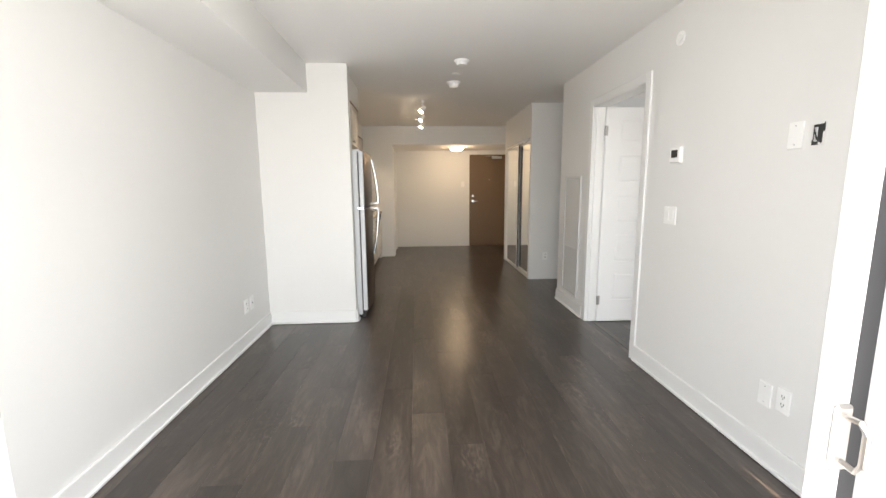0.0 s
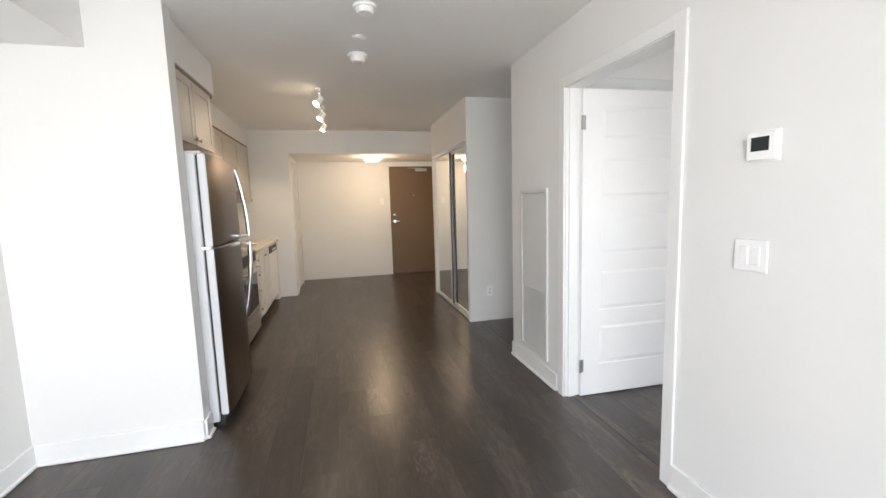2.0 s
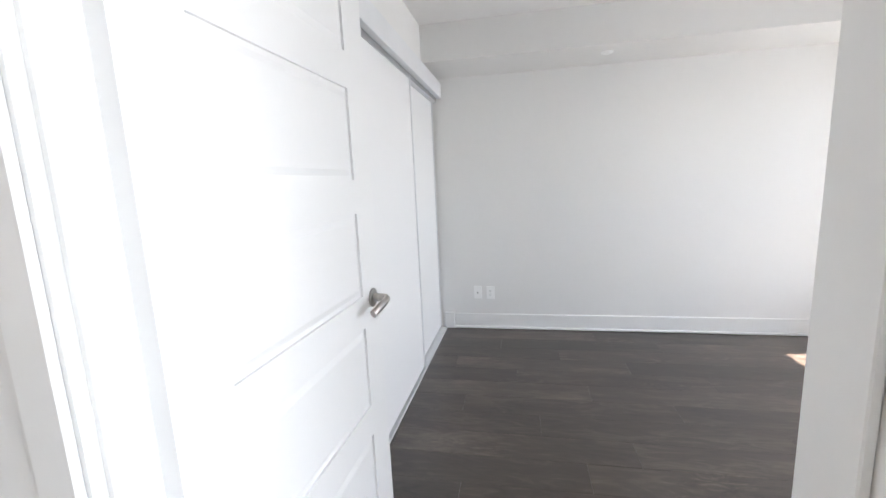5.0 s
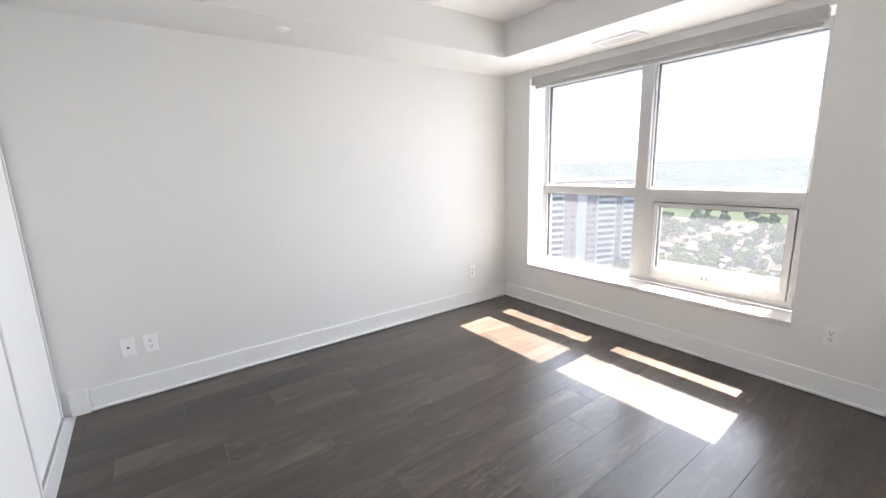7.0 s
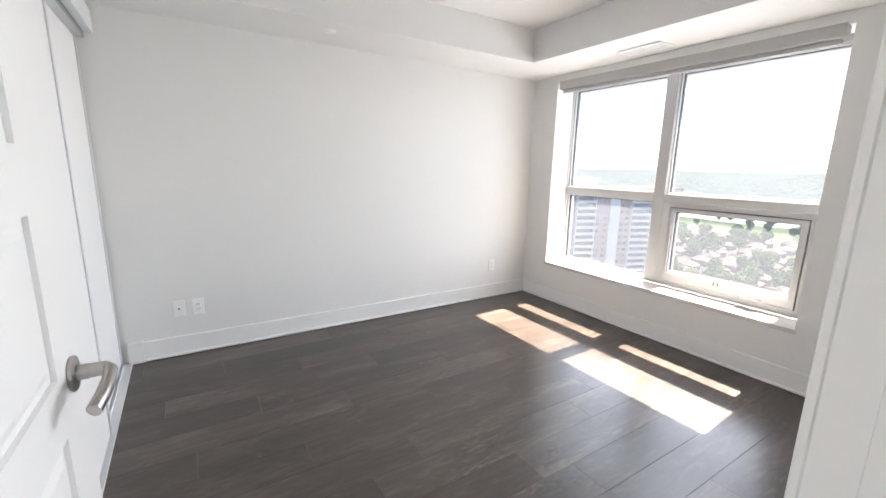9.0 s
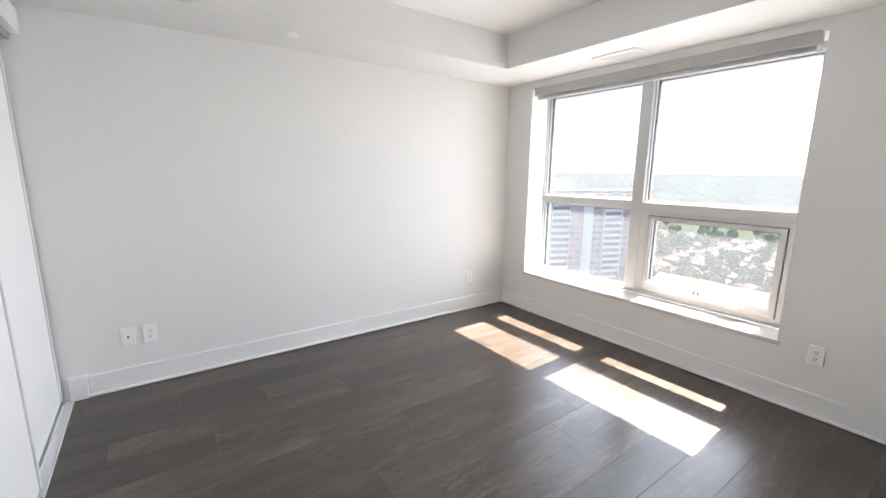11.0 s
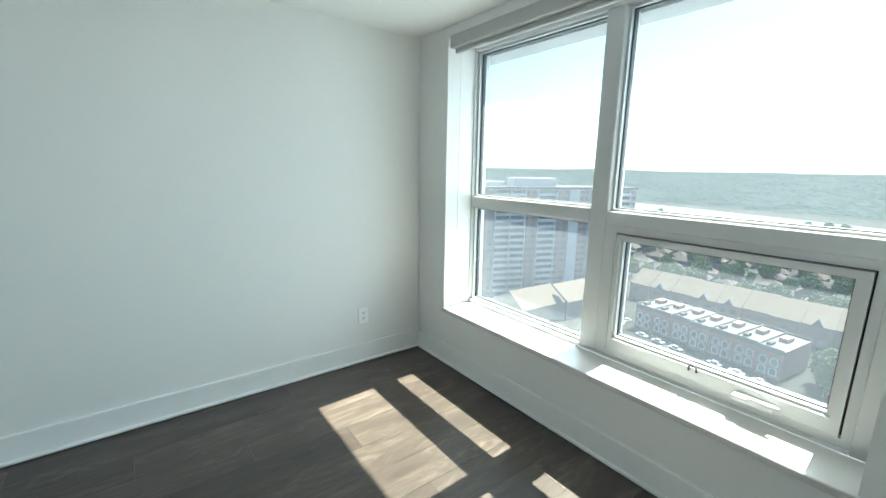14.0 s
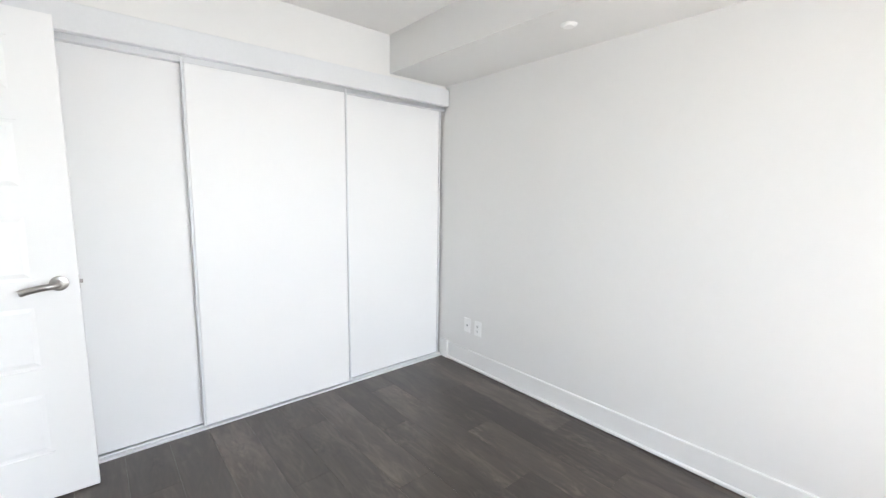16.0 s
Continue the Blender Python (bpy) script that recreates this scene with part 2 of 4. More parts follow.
# ---- mesh helpers ----
def bm_box(bm, x0, y0, z0, x1, y1, z1, bevel=0.0, seg=1):
    r = bmesh.ops.create_cube(bm, size=1.0, matrix=Matrix.Translation(((x0 + x1) / 2, (y0 + y1) / 2, (z0 + z1) / 2)) @ Matrix.Diagonal((x1 - x0, y1 - y0, z1 - z0, 1)))
    if bevel:
        es = {e for v in r["verts"] for e in v.link_edges}
        bmesh.ops.bevel(bm, geom=list(es), offset=bevel, segments=seg, affect="EDGES", profile=0.5)
    return bm


def bm_cyl(bm, c, r, h, axis="z", seg=24, r2=None, bevel=0.0):
    rot = {"z": Matrix(), "x": Matrix.Rotation(radians(90), 4, "Y"), "y": Matrix.Rotation(radians(90), 4, "X")}[axis]
    q = bmesh.ops.create_cone(bm, cap_ends=True, segments=seg, radius1=r, radius2=r if r2 is None else r2, depth=h, matrix=Matrix.Translation(c) @ rot)
    if bevel:
        es = {e for v in q["verts"] for e in v.link_edges if len(e.link_faces) == 2 and any(len(f.verts) > 4 for f in e.link_faces)}
        bmesh.ops.bevel(bm, geom=list(es), offset=bevel, segments=2, affect="EDGES", profile=0.5)
    return bm


def bm_tube(bm, pts, r, seg=10, flat=1.0):
    """A swept round bar through pts."""
    pts = [Vector(p) for p in pts]
    rings = []
    for i, p in enumerate(pts):
        d = (pts[min(i + 1, len(pts) - 1)] - pts[max(i - 1, 0)]).normalized()
        up = Vector((0, 0, 1)) if abs(d.z) < 0.9 else Vector((1, 0, 0))
        a = d.cross(up).normalized()
        b = a.cross(d).normalized()
        rings.append([bm.verts.new(p + a * r * math.cos(2 * math.pi * k / seg) + b * r * flat * math.sin(2 * math.pi * k / seg)) for k in range(seg)])
    for u, v in zip(rings, rings[1:]):
        for k in range(seg):
            bm.faces.new((u[k], u[(k + 1) % seg], v[(k + 1) % seg], v[k]))
    bm.faces.new(rings[0][::-1]), bm.faces.new(rings[-1])
    return bm


def mesh_of(name, bm, material, smooth=False):
    me = bpy.data.meshes.new(name)
    bmesh.ops.recalc_face_normals(bm, faces=bm.faces)
    bm.to_mesh(me)
    bm.free()
    me.materials.append(material)
    if smooth:
        me.shade_smooth()
        me.set_sharp_from_angle(angle=radians(35))
    return me


def part(name, bm, material, parent, label="", smooth=False):
    ob = new(name, mesh_of(name, bm, material, smooth))
    ob.parent = parent
    if label:
        ob["label"] = label
    return ob


def boxes(*specs, bevel=0.0):
    bm = bmesh.new()
    for q in specs:
        bm_box(bm, *q, bevel=bevel)
    return bm


def box(*q, bevel=0.0, seg=1):
    return bm_box(bmesh.new(), *q, bevel=bevel, seg=seg)


def setting(name, bm, material, label="", category=""):
    ob = new(name, mesh_of(name, bm, material))
    return tagged(ob, label, category, kind="structure")


def thing(name, label, category, at=(0, 0, 0), rz=0.0, group="", kind=""):
    ob = new(name)
    ob.empty_display_size = 0.1
    ob.matrix_world = pose(*at, 0, 0, rz)
    return tagged(ob, label, category, group, kind)


# ---- the plan (metres) ----
XL, XR, XB, XE = -1.657, 1.49, 1.61, 4.745     # living walls, bedroom west and east walls
YW, YC = 0.45, 4.0                              # window wall, wardrobe front
YP, YH, YEND = 4.01, 7.96, 9.265                # kitchen pier, hall header, entry wall
XK, XJ = -1.52, -0.64                           # kitchen back wall, hall's wall
ZC, ZS, ZH = 2.478, 2.218, 2.14                 # ceiling, soffits, entry ceiling
DY0, DY1, DZ = 2.950, 3.866, 2.088              # bedroom doorway
WX0, WX1, WZ0, WZ1 = 2.335, 4.432, 0.400, 2.15  # window opening
T = 0.05                                        # walls start this far below the floor

# ---- structure ----
setting("floor_base", boxes((XL - 0.2, -0.1, -0.30, 4.95, 9.6, -0.012)), SLAB, "dark subfloor under the planks", "floor")
setting("wall_living_side", boxes((XL - 0.15, 0.35, -T, XL, YP, ZC)), PAINT, "plain white painted living room wall", "wall")
setting("wall_kitchen_pier", boxes((XL - 0.15, YP, -T, -0.81, YP + 0.11, ZC)), PAINT, "white painted pier wall beside the fridge", "wall")
setting("wall_kitchen_back", boxes((XK - 0.15, YP + 0.11, -T, XK, YH, ZC)), PAINT, "off-white kitchen wall behind the cabinets", "wall")
setting("wall_hall_jut", boxes((XK - 0.15, YH, -T, XJ, YH + 0.1, ZC)), PAINT, "white wall end between kitchen and hall", "wall")
setting("wall_hall_side", boxes((XJ - 0.12, YH + 0.1, -T, XJ, 8.13, ZC), (XJ - 0.12, 8.13, 2.06, XJ, 8.93, ZC), (XJ - 0.12, 8.93, -T, XJ, YEND, ZC), (XJ - 0.5, 8.10, -T, XJ - 0.4, 8.96, ZC)), PAINT, "white hall wall with a closed door", "wall")
setting("wall_entry", boxes((XJ - 0.12, YEND, -T, 0.997, YEND + 0.12, ZC), (0.997, YEND, 2.05, 1.91, YEND + 0.12, ZC), (1.91, YEND, -T, 2.2, YEND + 0.12, ZC)), PAINT, "cream lit wall beside the entry door", "wall")
setting("wall_entry_right", boxes((2.08, 7.46, -T, 2.2, YEND, ZC)), PAINT, "white hall wall beside the entry door", "wall")
setting("wall_closet_shell", boxes((1.42, 5.75, -T, 3.1, 5.80, ZC), (1.42, 7.36, -T, 2.2, 7.46, ZC), (2.05, 5.80, -T, 2.2, 7.36, ZC), (1.42, 5.80, 2.03, 1.52, 7.36, ZC)), PAINT, "white wall nib of the mirrored hall closet", "wall")
setting("wall_partition", boxes((XR, 0.35, -T, XB, DY0, ZC), (XR, DY0, DZ, XB, DY1, ZC), (XR, DY1, -T, XB, 4.71, ZC)), PAINT, "white partition wall with the bedroom doorway", "wall")
setting("wall_corridor", boxes((XB, 4.60, -T, XE + 0.12, 4.71, ZC), (3.0, 4.71, -T, 3.1, 5.75, ZC)), PAINT, "plain white wall of the side passage", "wall")
setting("wall_bedroom_east", boxes((XE, -0.07, -T, XE + 0.12, 4.60, ZC)), PAINT, "plain white painted bedroom wall", "wall")
setting("wall_window", boxes((XB, 0.10, -T, WX0, YW, ZC), (WX1, 0.10, -T, XE, YW, ZC), (WX0, 0.10, -T, WX1, YW, WZ0 - 0.03), (WX0, 0.10, WZ1, WX1, YW, ZC)), PAINT, "white bedroom wall round the large window", "wall")
setting("wall_facade", boxes((XB, -0.07, -3, WX0 - 0.25, 0.10, 2.9), (WX1 + 0.25, -0.07, -3, XE, 0.10, 2.9), (WX0 - 0.25, -0.07, -3, WX1 + 0.25, 0.10, WZ0 - 0.10), (WX0 - 0.25, -0.07, 2.10, WX1 + 0.25, 0.10, 2.9)), CONC, "grey outer face of the facade", "wall")
setting("wall_closet_header", boxes((XB, YC, 2.10, XE, YC + 0.14, ZC), (XB, YC, -T, 1.95, YC + 0.14, 2.10)), PAINT, "white wall above the wardrobe doors", "wall")
setting("wall_hall_header", boxes((XJ, YH, ZH, 2.08, YH + 0.1, ZC)), PAINT, "white header above the entry hall", "wall")
setting("ceiling_living", boxes((XL - 0.15, 0.35, ZC, 3.1, YEND + 0.12, ZC + 0.1)), CEIL, "matte white stippled ceiling", "ceiling")
setting("ceiling_entry", boxes((XJ, YH + 0.1, ZH, 2.08, YEND, ZH + 0.05)), CEIL, "lowered white ceiling of the entry hall", "ceiling")
setting("ceiling_bedroom", boxes((3.1, -0.07, ZC, XE + 0.12, 4.71, ZC + 0.1), (XB, -0.07, ZC, 3.1, 0.35, ZC + 0.1)), CEIL, "white bedroom ceiling above the soffits", "ceiling")
setting("soffit_living", boxes((XL, 0.35, ZS, -1.18, YP, ZC)), PAINT, "boxed white soffit along the living room wall", "soffit")
setting("soffit_kitchen", boxes((XK, YP + 0.11, 2.242, -0.85, 5.04, ZC), (XK, 5.04, 2.242, -1.2, YH, ZC)), PAINT, "white boxed bulkhead above the kitchen cabinets", "soffit")
setting("soffit_bedroom", boxes((4.215, YW, ZS, XE, YC, ZC), (XB, YW, ZS, 4.215, 0.997, ZC)), PAINT, "white boxed soffit round the bedroom ceiling", "soffit")
# the upper slab is out of view, added to block sun from the living room
setting("balcony_slab", boxes((-2.2, -2.0, -0.25, 1.45, 0.35, -0.03), (-2.2, -2.0, 2.62, 1.45, 0.35, 2.85)), CONC, "grey concrete balcony floor with an added unseen slab overhead", "balcony")
# unseen boxes added round the rooms to keep daylight out
setting("wall_neighbours", boxes((-3.2, 0.35, -0.3, XL - 0.15, 9.6, 2.6), (XE + 0.12, -0.07, -0.3, 6.5, 9.6, 2.6), (XL - 0.15, 0.2, 2.9, XE + 0.12, 9.6, 3.1), (XL - 0.15, 0.3, 2.6, XE, 0.35, 2.9)), CONC, "plain unseen shell added round the rooms against stray daylight", "wall")


def skirting(name, run, side, h=0.125):
    """Baseboard with a shoe moulding. run: x0, y0, x1, y1 on the wall's face; side: way into the room."""
    x0, y0, x1, y1 = run
    dx, dy = side
    def slab(z0, z1, t):
        return (min(x0, x1 + dx * t) if dx < 0 else x0, min(y0, y1 + dy * t) if dy < 0 else y0, z0, max(x1, x1 + dx * t), max(y1, y1 + dy * t), z1)
    ob = thing(name, "white painted baseboard with a shoe moulding", "baseboard", kind="structure")
    part("board", box(*slab(0.0, h, 0.016), bevel=0.006, seg=2), TRIM, ob)
    part("shoe_moulding", box(*slab(0.0015, 0.021, 0.030), bevel=0.008, seg=2), TRIM, ob)
    return ob


for run, side in (((XL, 0.45, XL, YP), (1, 0)), ((XL + 0.013, YP, -0.81, YP), (0, -1)), ((XR, 0.45, XR, 2.90), (-1, 0)), ((XR, 3.94, XR, 4.71), (-1, 0)),
                  ((XE, YW, XE, YC - 0.09), (-1, 0)), ((XB, YW, XE - 0.013, YW), (0, 1)), ((XB, YW + 0.013, XB, 2.90), (1, 0)), ((-0.81, YP, -0.81, YP + 0.11), (1, 0))):
    skirting("baseboard", run, side, 0.14 if run[0] >= XB - 0.01 and run[1] < 4.2 and run[0] != 1.42 else 0.125)
setting("trim_plinth", box(XE - 0.03, YC - 0.09, 0.0, XE, YC, 0.15, bevel=0.003), TRIM, "small white plinth block beside the wardrobe", "trim")


def casing(name, plane, a0, a1, top, out, w=0.066, t=0.014):
    """Door casing round an opening in an x-plane wall."""
    ob = thing(name, "white painted door casing", "door casing", kind="structure")
    x0, x1 = sorted((plane, plane + out * t))
    part("jamb_trim", box(x0, a0 - w, 0, x1, a0, top + w, bevel=0.003), TRIM, ob)
    part("jamb_trim", box(x0, a1, 0, x1, a1 + w, top + w, bevel=0.003), TRIM, ob)
    part("head_trim", box(x0, a0, top, x1, a1, top + w, bevel=0.003), TRIM, ob)
    return ob


casing("trim_casing_living", XR, DY0 + 0.012, DY1 - 0.012, DZ - 0.012, -1)
casing("trim_casing_bedroom", XB, DY0 + 0.012, DY1 - 0.012, DZ - 0.012, 1)
lin = thing("trim_door_lining", "white painted door lining with stops", "door lining", kind="structure")
part("jamb", box(XR + 0.001, DY0, 0, XB - 0.001, DY0 + 0.016, DZ - 0.016), TRIM, lin)
part("jamb", box(XR + 0.001, DY1 - 0.016, 0, XB - 0.001, DY1, DZ - 0.016), TRIM, lin)
part("head", box(XR + 0.001, DY0, DZ - 0.016, XB - 0.001, DY1, DZ), TRIM, lin)
part("stop", box(XR + 0.02, DY0 + 0.016, 0, XB - 0.05, DY0 + 0.028, DZ - 0.016, bevel=0.002), TRIM, lin)
part("stop", box(XR + 0.02, DY1 - 0.028, 0, XB - 0.05, DY1 - 0.016, DZ - 0.016, bevel=0.002), TRIM, lin)
tagged(new("threshold_strip", mesh_of("threshold_strip", box(1.545, DY0 + 0.016, -0.002, 1.551, DY1 - 0.016, 0.0015, bevel=0.0005), mat("dark_strip", (0.035, 0.03, 0.028), 0.5))), "thin dark transition strip across the doorway floor", "threshold", kind="structure")
casing("trim_casing_hall", XJ, 8.14, 8.92, 2.05, 1)


# ---- bedroom door, standing open ----
def bedroom_door():
    w, th, h = 0.870, 0.035, 2.058
    d = thing("door_1", "white five-panel door standing open into the bedroom", "door", (1.592, 3.850, 0.008), -1.6, kind="structure")
    px0, px1 = 0.135, 0.733
    zs = ((0.215, 0.495), (0.60, 0.878), (0.983, 1.255), (1.36, 1.632), (1.737, 1.95))
    bm = bmesh.new()
    bm_box(bm, 0, -th + 0.008, 0, w, -0.008, h)
    for y0, y1 in ((-th, -th + 0.008), (-0.008, 0)):
        bm_box(bm, 0, y0, 0, px0, y1, h), bm_box(bm, px1, y0, 0, w, y1, h)
        edges = [0] + [z for q in zs for z in q] + [h]
        for z0, z1 in zip(edges[::2], edges[1::2]):
            bm_box(bm, px0, y0, z0, px1, y1, z1)
    part("leaf", bm, DOORP, d)
    for z0, z1 in zs:
        for side in (-1, 1):
            bm = bmesh.new()
            base, top = (-th + 0.008, -th + 0.002) if side < 0 else (-0.008, -0.002)
            i, j = 0.012, 0.03
            ring = []
            for k, y in ((i, base), (j, top)):
                ring.append([bm.verts.new(v) for v in ((px0 + k, y, z0 + k), (px1 - k, y, z0 + k), (px1 - k, y, z1 - k), (px0 + k, y, z1 - k))])
            for k in range(4):
                bm.faces.new((ring[0][k], ring[0][(k + 1) % 4], ring[1][(k + 1) % 4], ring[1][k]))
            bm.faces.new(ring[1])
            part("raised_panel", bm, DOORP, d)
    for side in (-1, 1):
        y = -th if side < 0 else 0.0
        lever = part("handle", bm_tube(bmesh.new(), [(0.805, y + side * 0.02, 0.962), (0.805, y + side * 0.050, 0.962), (0.793, y + side * 0.058, 0.961), (0.758, y + side * 0.060, 0.958), (0.718, y + side * 0.056, 0.95), (0.690, y + side * 0.048, 0.94)], 0.0108, 12, 1.25), NICKEL, d, "satin nickel lever handle", True)
        rose = bm_cyl(bmesh.new(), (0.805, y + side * 0.004, 0.962), 0.032, 0.008, "y", 28, bevel=0.003)
        bm_cyl(rose, (0.805, y + side * 0.016, 0.962), 0.014, 0.02, "y", 20)
        part("rose", rose, NICKEL, lever, "round nickel rose", True)
    part("latch_plate", box(w - 0.0005, -0.029, 0.93, w + 0.001, -0.006, 0.99), NICKEL, d)
    part("latch_bolt", box(w + 0.001, -0.023, 0.953, w + 0.012, -0.011, 0.969, bevel=0.002), NICKEL, d, "nickel latch bolt")
    for z in (0.215, 1.845):
        hg = box(-0.012, -th - 0.002, z - 0.045, 0.02, -th + 0.001, z + 0.045)
        bm_cyl(hg, (-0.006, -th - 0.006, z), 0.007, 0.09, "z", 12)
        part("hinge", hg, NICKEL, d, "nickel butt hinge", True)


bedroom_door()


def flush_door(name, label, material, x0, x1, y0, y1, h):
    d = thing(name, label, "door", kind="structure")
    part("leaf", box(x0, y0, 0.008, x1, y1, h, bevel=0.002), material, d)
    return d


hd = flush_door("door_2", "closed white hall door", DOORP, XJ - 0.045, XJ - 0.008, 8.143, 8.917, 2.045)
for z in (0.25, 1.05, 1.82):
    part("hinge", bm_cyl(bmesh.new(), (XJ + 0.004, 8.147, z), 0.009, 0.10, "z", 10), NICKEL, hd, "nickel hinge knuckle")
ed = flush_door("door_3", "closed dark brown flush entry door", BROWN, 1.012, 1.895, YEND + 0.02, YEND + 0.065, 2.035)
fr = boxes((0.997, YEND + 0.001, 0, 1.012, YEND + 0.09, 2.05), (1.895, YEND + 0.001, 0, 1.91, YEND + 0.09, 2.05), (1.012, YEND + 0.001, 2.035, 1.895, YEND + 0.09, 2.05))
part("door_frame", fr, BROWN, ed)
knob = part("door_handle", bm_tube(bmesh.new(), [(1.075, YEND + 0.02, 1.02), (1.075, YEND - 0.03, 1.02), (1.09, YEND - 0.035, 1.02), (1.17, YEND - 0.035, 1.015)], 0.010, 10), CHROME, ed, "chrome lever handle", True)
part("rose", bm_cyl(bmesh.new(), (1.075, YEND + 0.015, 1.02), 0.03, 0.012, "y", 20), CHROME, knob, "", True)
part("deadbolt", bm_cyl(bmesh.new(), (1.075, YEND + 0.008, 1.14), 0.028, 0.026, "y", 20, bevel=0.004), CHROME, ed, "round chrome deadbolt", True)
cl = part("closer", box(1.50, YEND - 0.045, 1.955, 1.72, YEND + 0.02, 2.01, bevel=0.006), ALU, ed, "silver door closer")
part("closer_arm", boxes((1.36, YEND - 0.05, 2.012, 1.62, YEND - 0.03, 2.02), (1.36, YEND - 0.05, 2.012, 1.38, YEND + 0.0, 2.02)), ALU, cl)
# added block that stops sky light showing under the leaf
part("sill", box(0.999, YEND + 0.002, -T, 1.908, YEND + 0.11, 0.007), CABEDGE, ed, "dark strip added to close the gap under the door")
part("peephole", bm_cyl(bmesh.new(), (1.455, YEND + 0.018, 1.5), 0.009, 0.01, "y", 12), CHROME, ed)


# ---- bedroom window ----
def window_unit():
    w = thing("window_1", "large white four-light vinyl window with clear glass", "window", kind="structure")
    f0, f1 = 0.10, 0.23
    xm0, xm1, fl, fb = 3.386, 3.482, 0.008, 0.020
    bars = {"frame": ((WX0, WX0 + 0.055, WZ0, WZ1), (WX1 - fl, WX1, WZ0, WZ1), (WX0 + 0.055, WX1 - fl, WZ0, WZ0 + fb), (WX0 + 0.055, WX1 - fl, 2.11, WZ1)),
            "mullion": ((xm0, xm1, WZ0 + fb, 2.11),), "transom": ((xm1, WX1 - fl, 1.098, 1.170), (WX0 + 0.055, xm0, 1.092, 1.162))}
    for nm, qs in bars.items():
        for x0, x1, z0, z1 in qs:
            part(nm, box(x0, f0, z0, x1, f1, z1, bevel=0.004), VINYL, w)
    lights = ((xm1, WX1 - fl, 1.170, 2.11), (WX0 + 0.055, xm0, 1.162, 2.11), (xm1, WX1 - fl, WZ0 + fb, 1.098))
    def glazed(host, x0, x1, z0, z1, y):
        b, g = 0.012, 0.005
        part("glazing_bead", boxes((x0, y - 0.02, z0, x0 + b, y + 0.035, z1), (x1 - b, y - 0.02, z0, x1, y + 0.035, z1), (x0 + b, y - 0.02, z0, x1 - b, y + 0.035, z0 + b), (x0 + b, y - 0.02, z1 - b, x1 - b, y + 0.035, z1)), VINYL, host)
        q = b + g
        part("gasket", boxes((x0 + b, y - 0.018, z0 + b, x0 + q, y + 0.012, z1 - b), (x1 - q, y - 0.018, z0 + b, x1 - b, y + 0.012, z1 - b), (x0 + q, y - 0.018, z0 + b, x1 - q, y + 0.012, z0 + q), (x0 + q, y - 0.018, z1 - q, x1 - q, y + 0.012, z1 - b)), GASKET, host)
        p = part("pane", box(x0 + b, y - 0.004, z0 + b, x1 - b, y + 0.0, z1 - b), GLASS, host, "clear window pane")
        p.visible_shadow = False
    for q in lights:
        glazed(w, *q, 0.165)
    sx0, sx1, sz0, sz1 = 2.425, 3.318, 0.455, 1.052
    part("frame", boxes((WX0 + 0.055, 0.12, WZ0 + fb, sx0 - 0.007, 0.228, 1.092), (sx1 + 0.007, 0.12, WZ0 + fb, xm0, 0.228, 1.092), (sx0 - 0.007, 0.12, WZ0 + fb, sx1 + 0.007, 0.228, sz0 - 0.004), (sx0 - 0.007, 0.12, sz1 + 0.007, sx1 + 0.007, 0.228, 1.092)), VINYL, w)
    g0, g1, h0, h1 = sx0 + 0.030, sx1 - 0.018, sz0 + 0.060, sz1 - 0.020
    sash = part("sash", boxes((sx0, 0.125, sz0, g0, 0.235, sz1), (g1, 0.125, sz0, sx1, 0.235, sz1), (g0, 0.125, sz0, g1, 0.235, h0), (g0, 0.125, h1, g1, 0.235, sz1)), VINYL, w, "white awning sash")
    # black strips put the shade of the gap round the sash into colour
    part("shadow_gap", boxes((sx0 - 0.007, 0.15, sz0 - 0.004, sx0, 0.2, sz1 + 0.007), (sx1, 0.15, sz0 - 0.004, sx1 + 0.007, 0.2, sz1 + 0.007), (sx0, 0.15, sz1, sx1, 0.2, sz1 + 0.007)), GASKET, w)
    glazed(sash, g0, g1, h0, h1, 0.185)
    part("sash_lock", bm_tube(bmesh.new(), [(2.918, 0.233, sz0 + 0.05), (2.918, 0.243, sz0 + 0.05), (2.917, 0.245, sz0 + 0.068), (2.91, 0.245, sz0 + 0.073), (2.895, 0.245, sz0 + 0.073), (2.888, 0.245, sz0 + 0.068), (2.887, 0.243, sz0 + 0.05), (2.887, 0.233, sz0 + 0.05)], 0.005, 8), BLACKP, sash, "small black latch", True)
    crank = part("crank", box(2.60, 0.233, sz0 + 0.012, 2.74, 0.285, sz0 + 0.034, bevel=0.006, seg=2), VINYL, w, "white folding crank operator")
    part("crank_handle", box(2.585, 0.270, sz0 + 0.034, 2.69, 0.287, sz0 + 0.046, bevel=0.004), VINYL, crank)
    part("window_sill", box(WX0 - 0.015, 0.23, WZ0 - 0.03, WX1 + 0.005, YW + 0.018, WZ0, bevel=0.004), STONE, w, "white stone window sill")


window_unit()
bl = thing("roller_blind", "rolled-up grey roller blind in its cassette", "blind")
part("cassette", box(WX0 + 0.03, YW - 0.055, 2.085, WX1 - 0.030, YW + 0.012, 2.160, bevel=0.006, seg=2), BLIND, bl)
part("bottom_bar", box(WX0 + 0.045, YW - 0.04, 2.055, WX1 - 0.048, YW - 0.015, 2.083, bevel=0.005), BLIND, bl, "pale hem bar")
part("chain", bm_tube(bmesh.new(), [(WX1 - 0.018, 0.36, 2.08), (WX1 - 0.018, 0.36, 1.2), (WX1 - 0.018, 0.36, 0.95)], 0.002, 6), PLASTIC, bl)

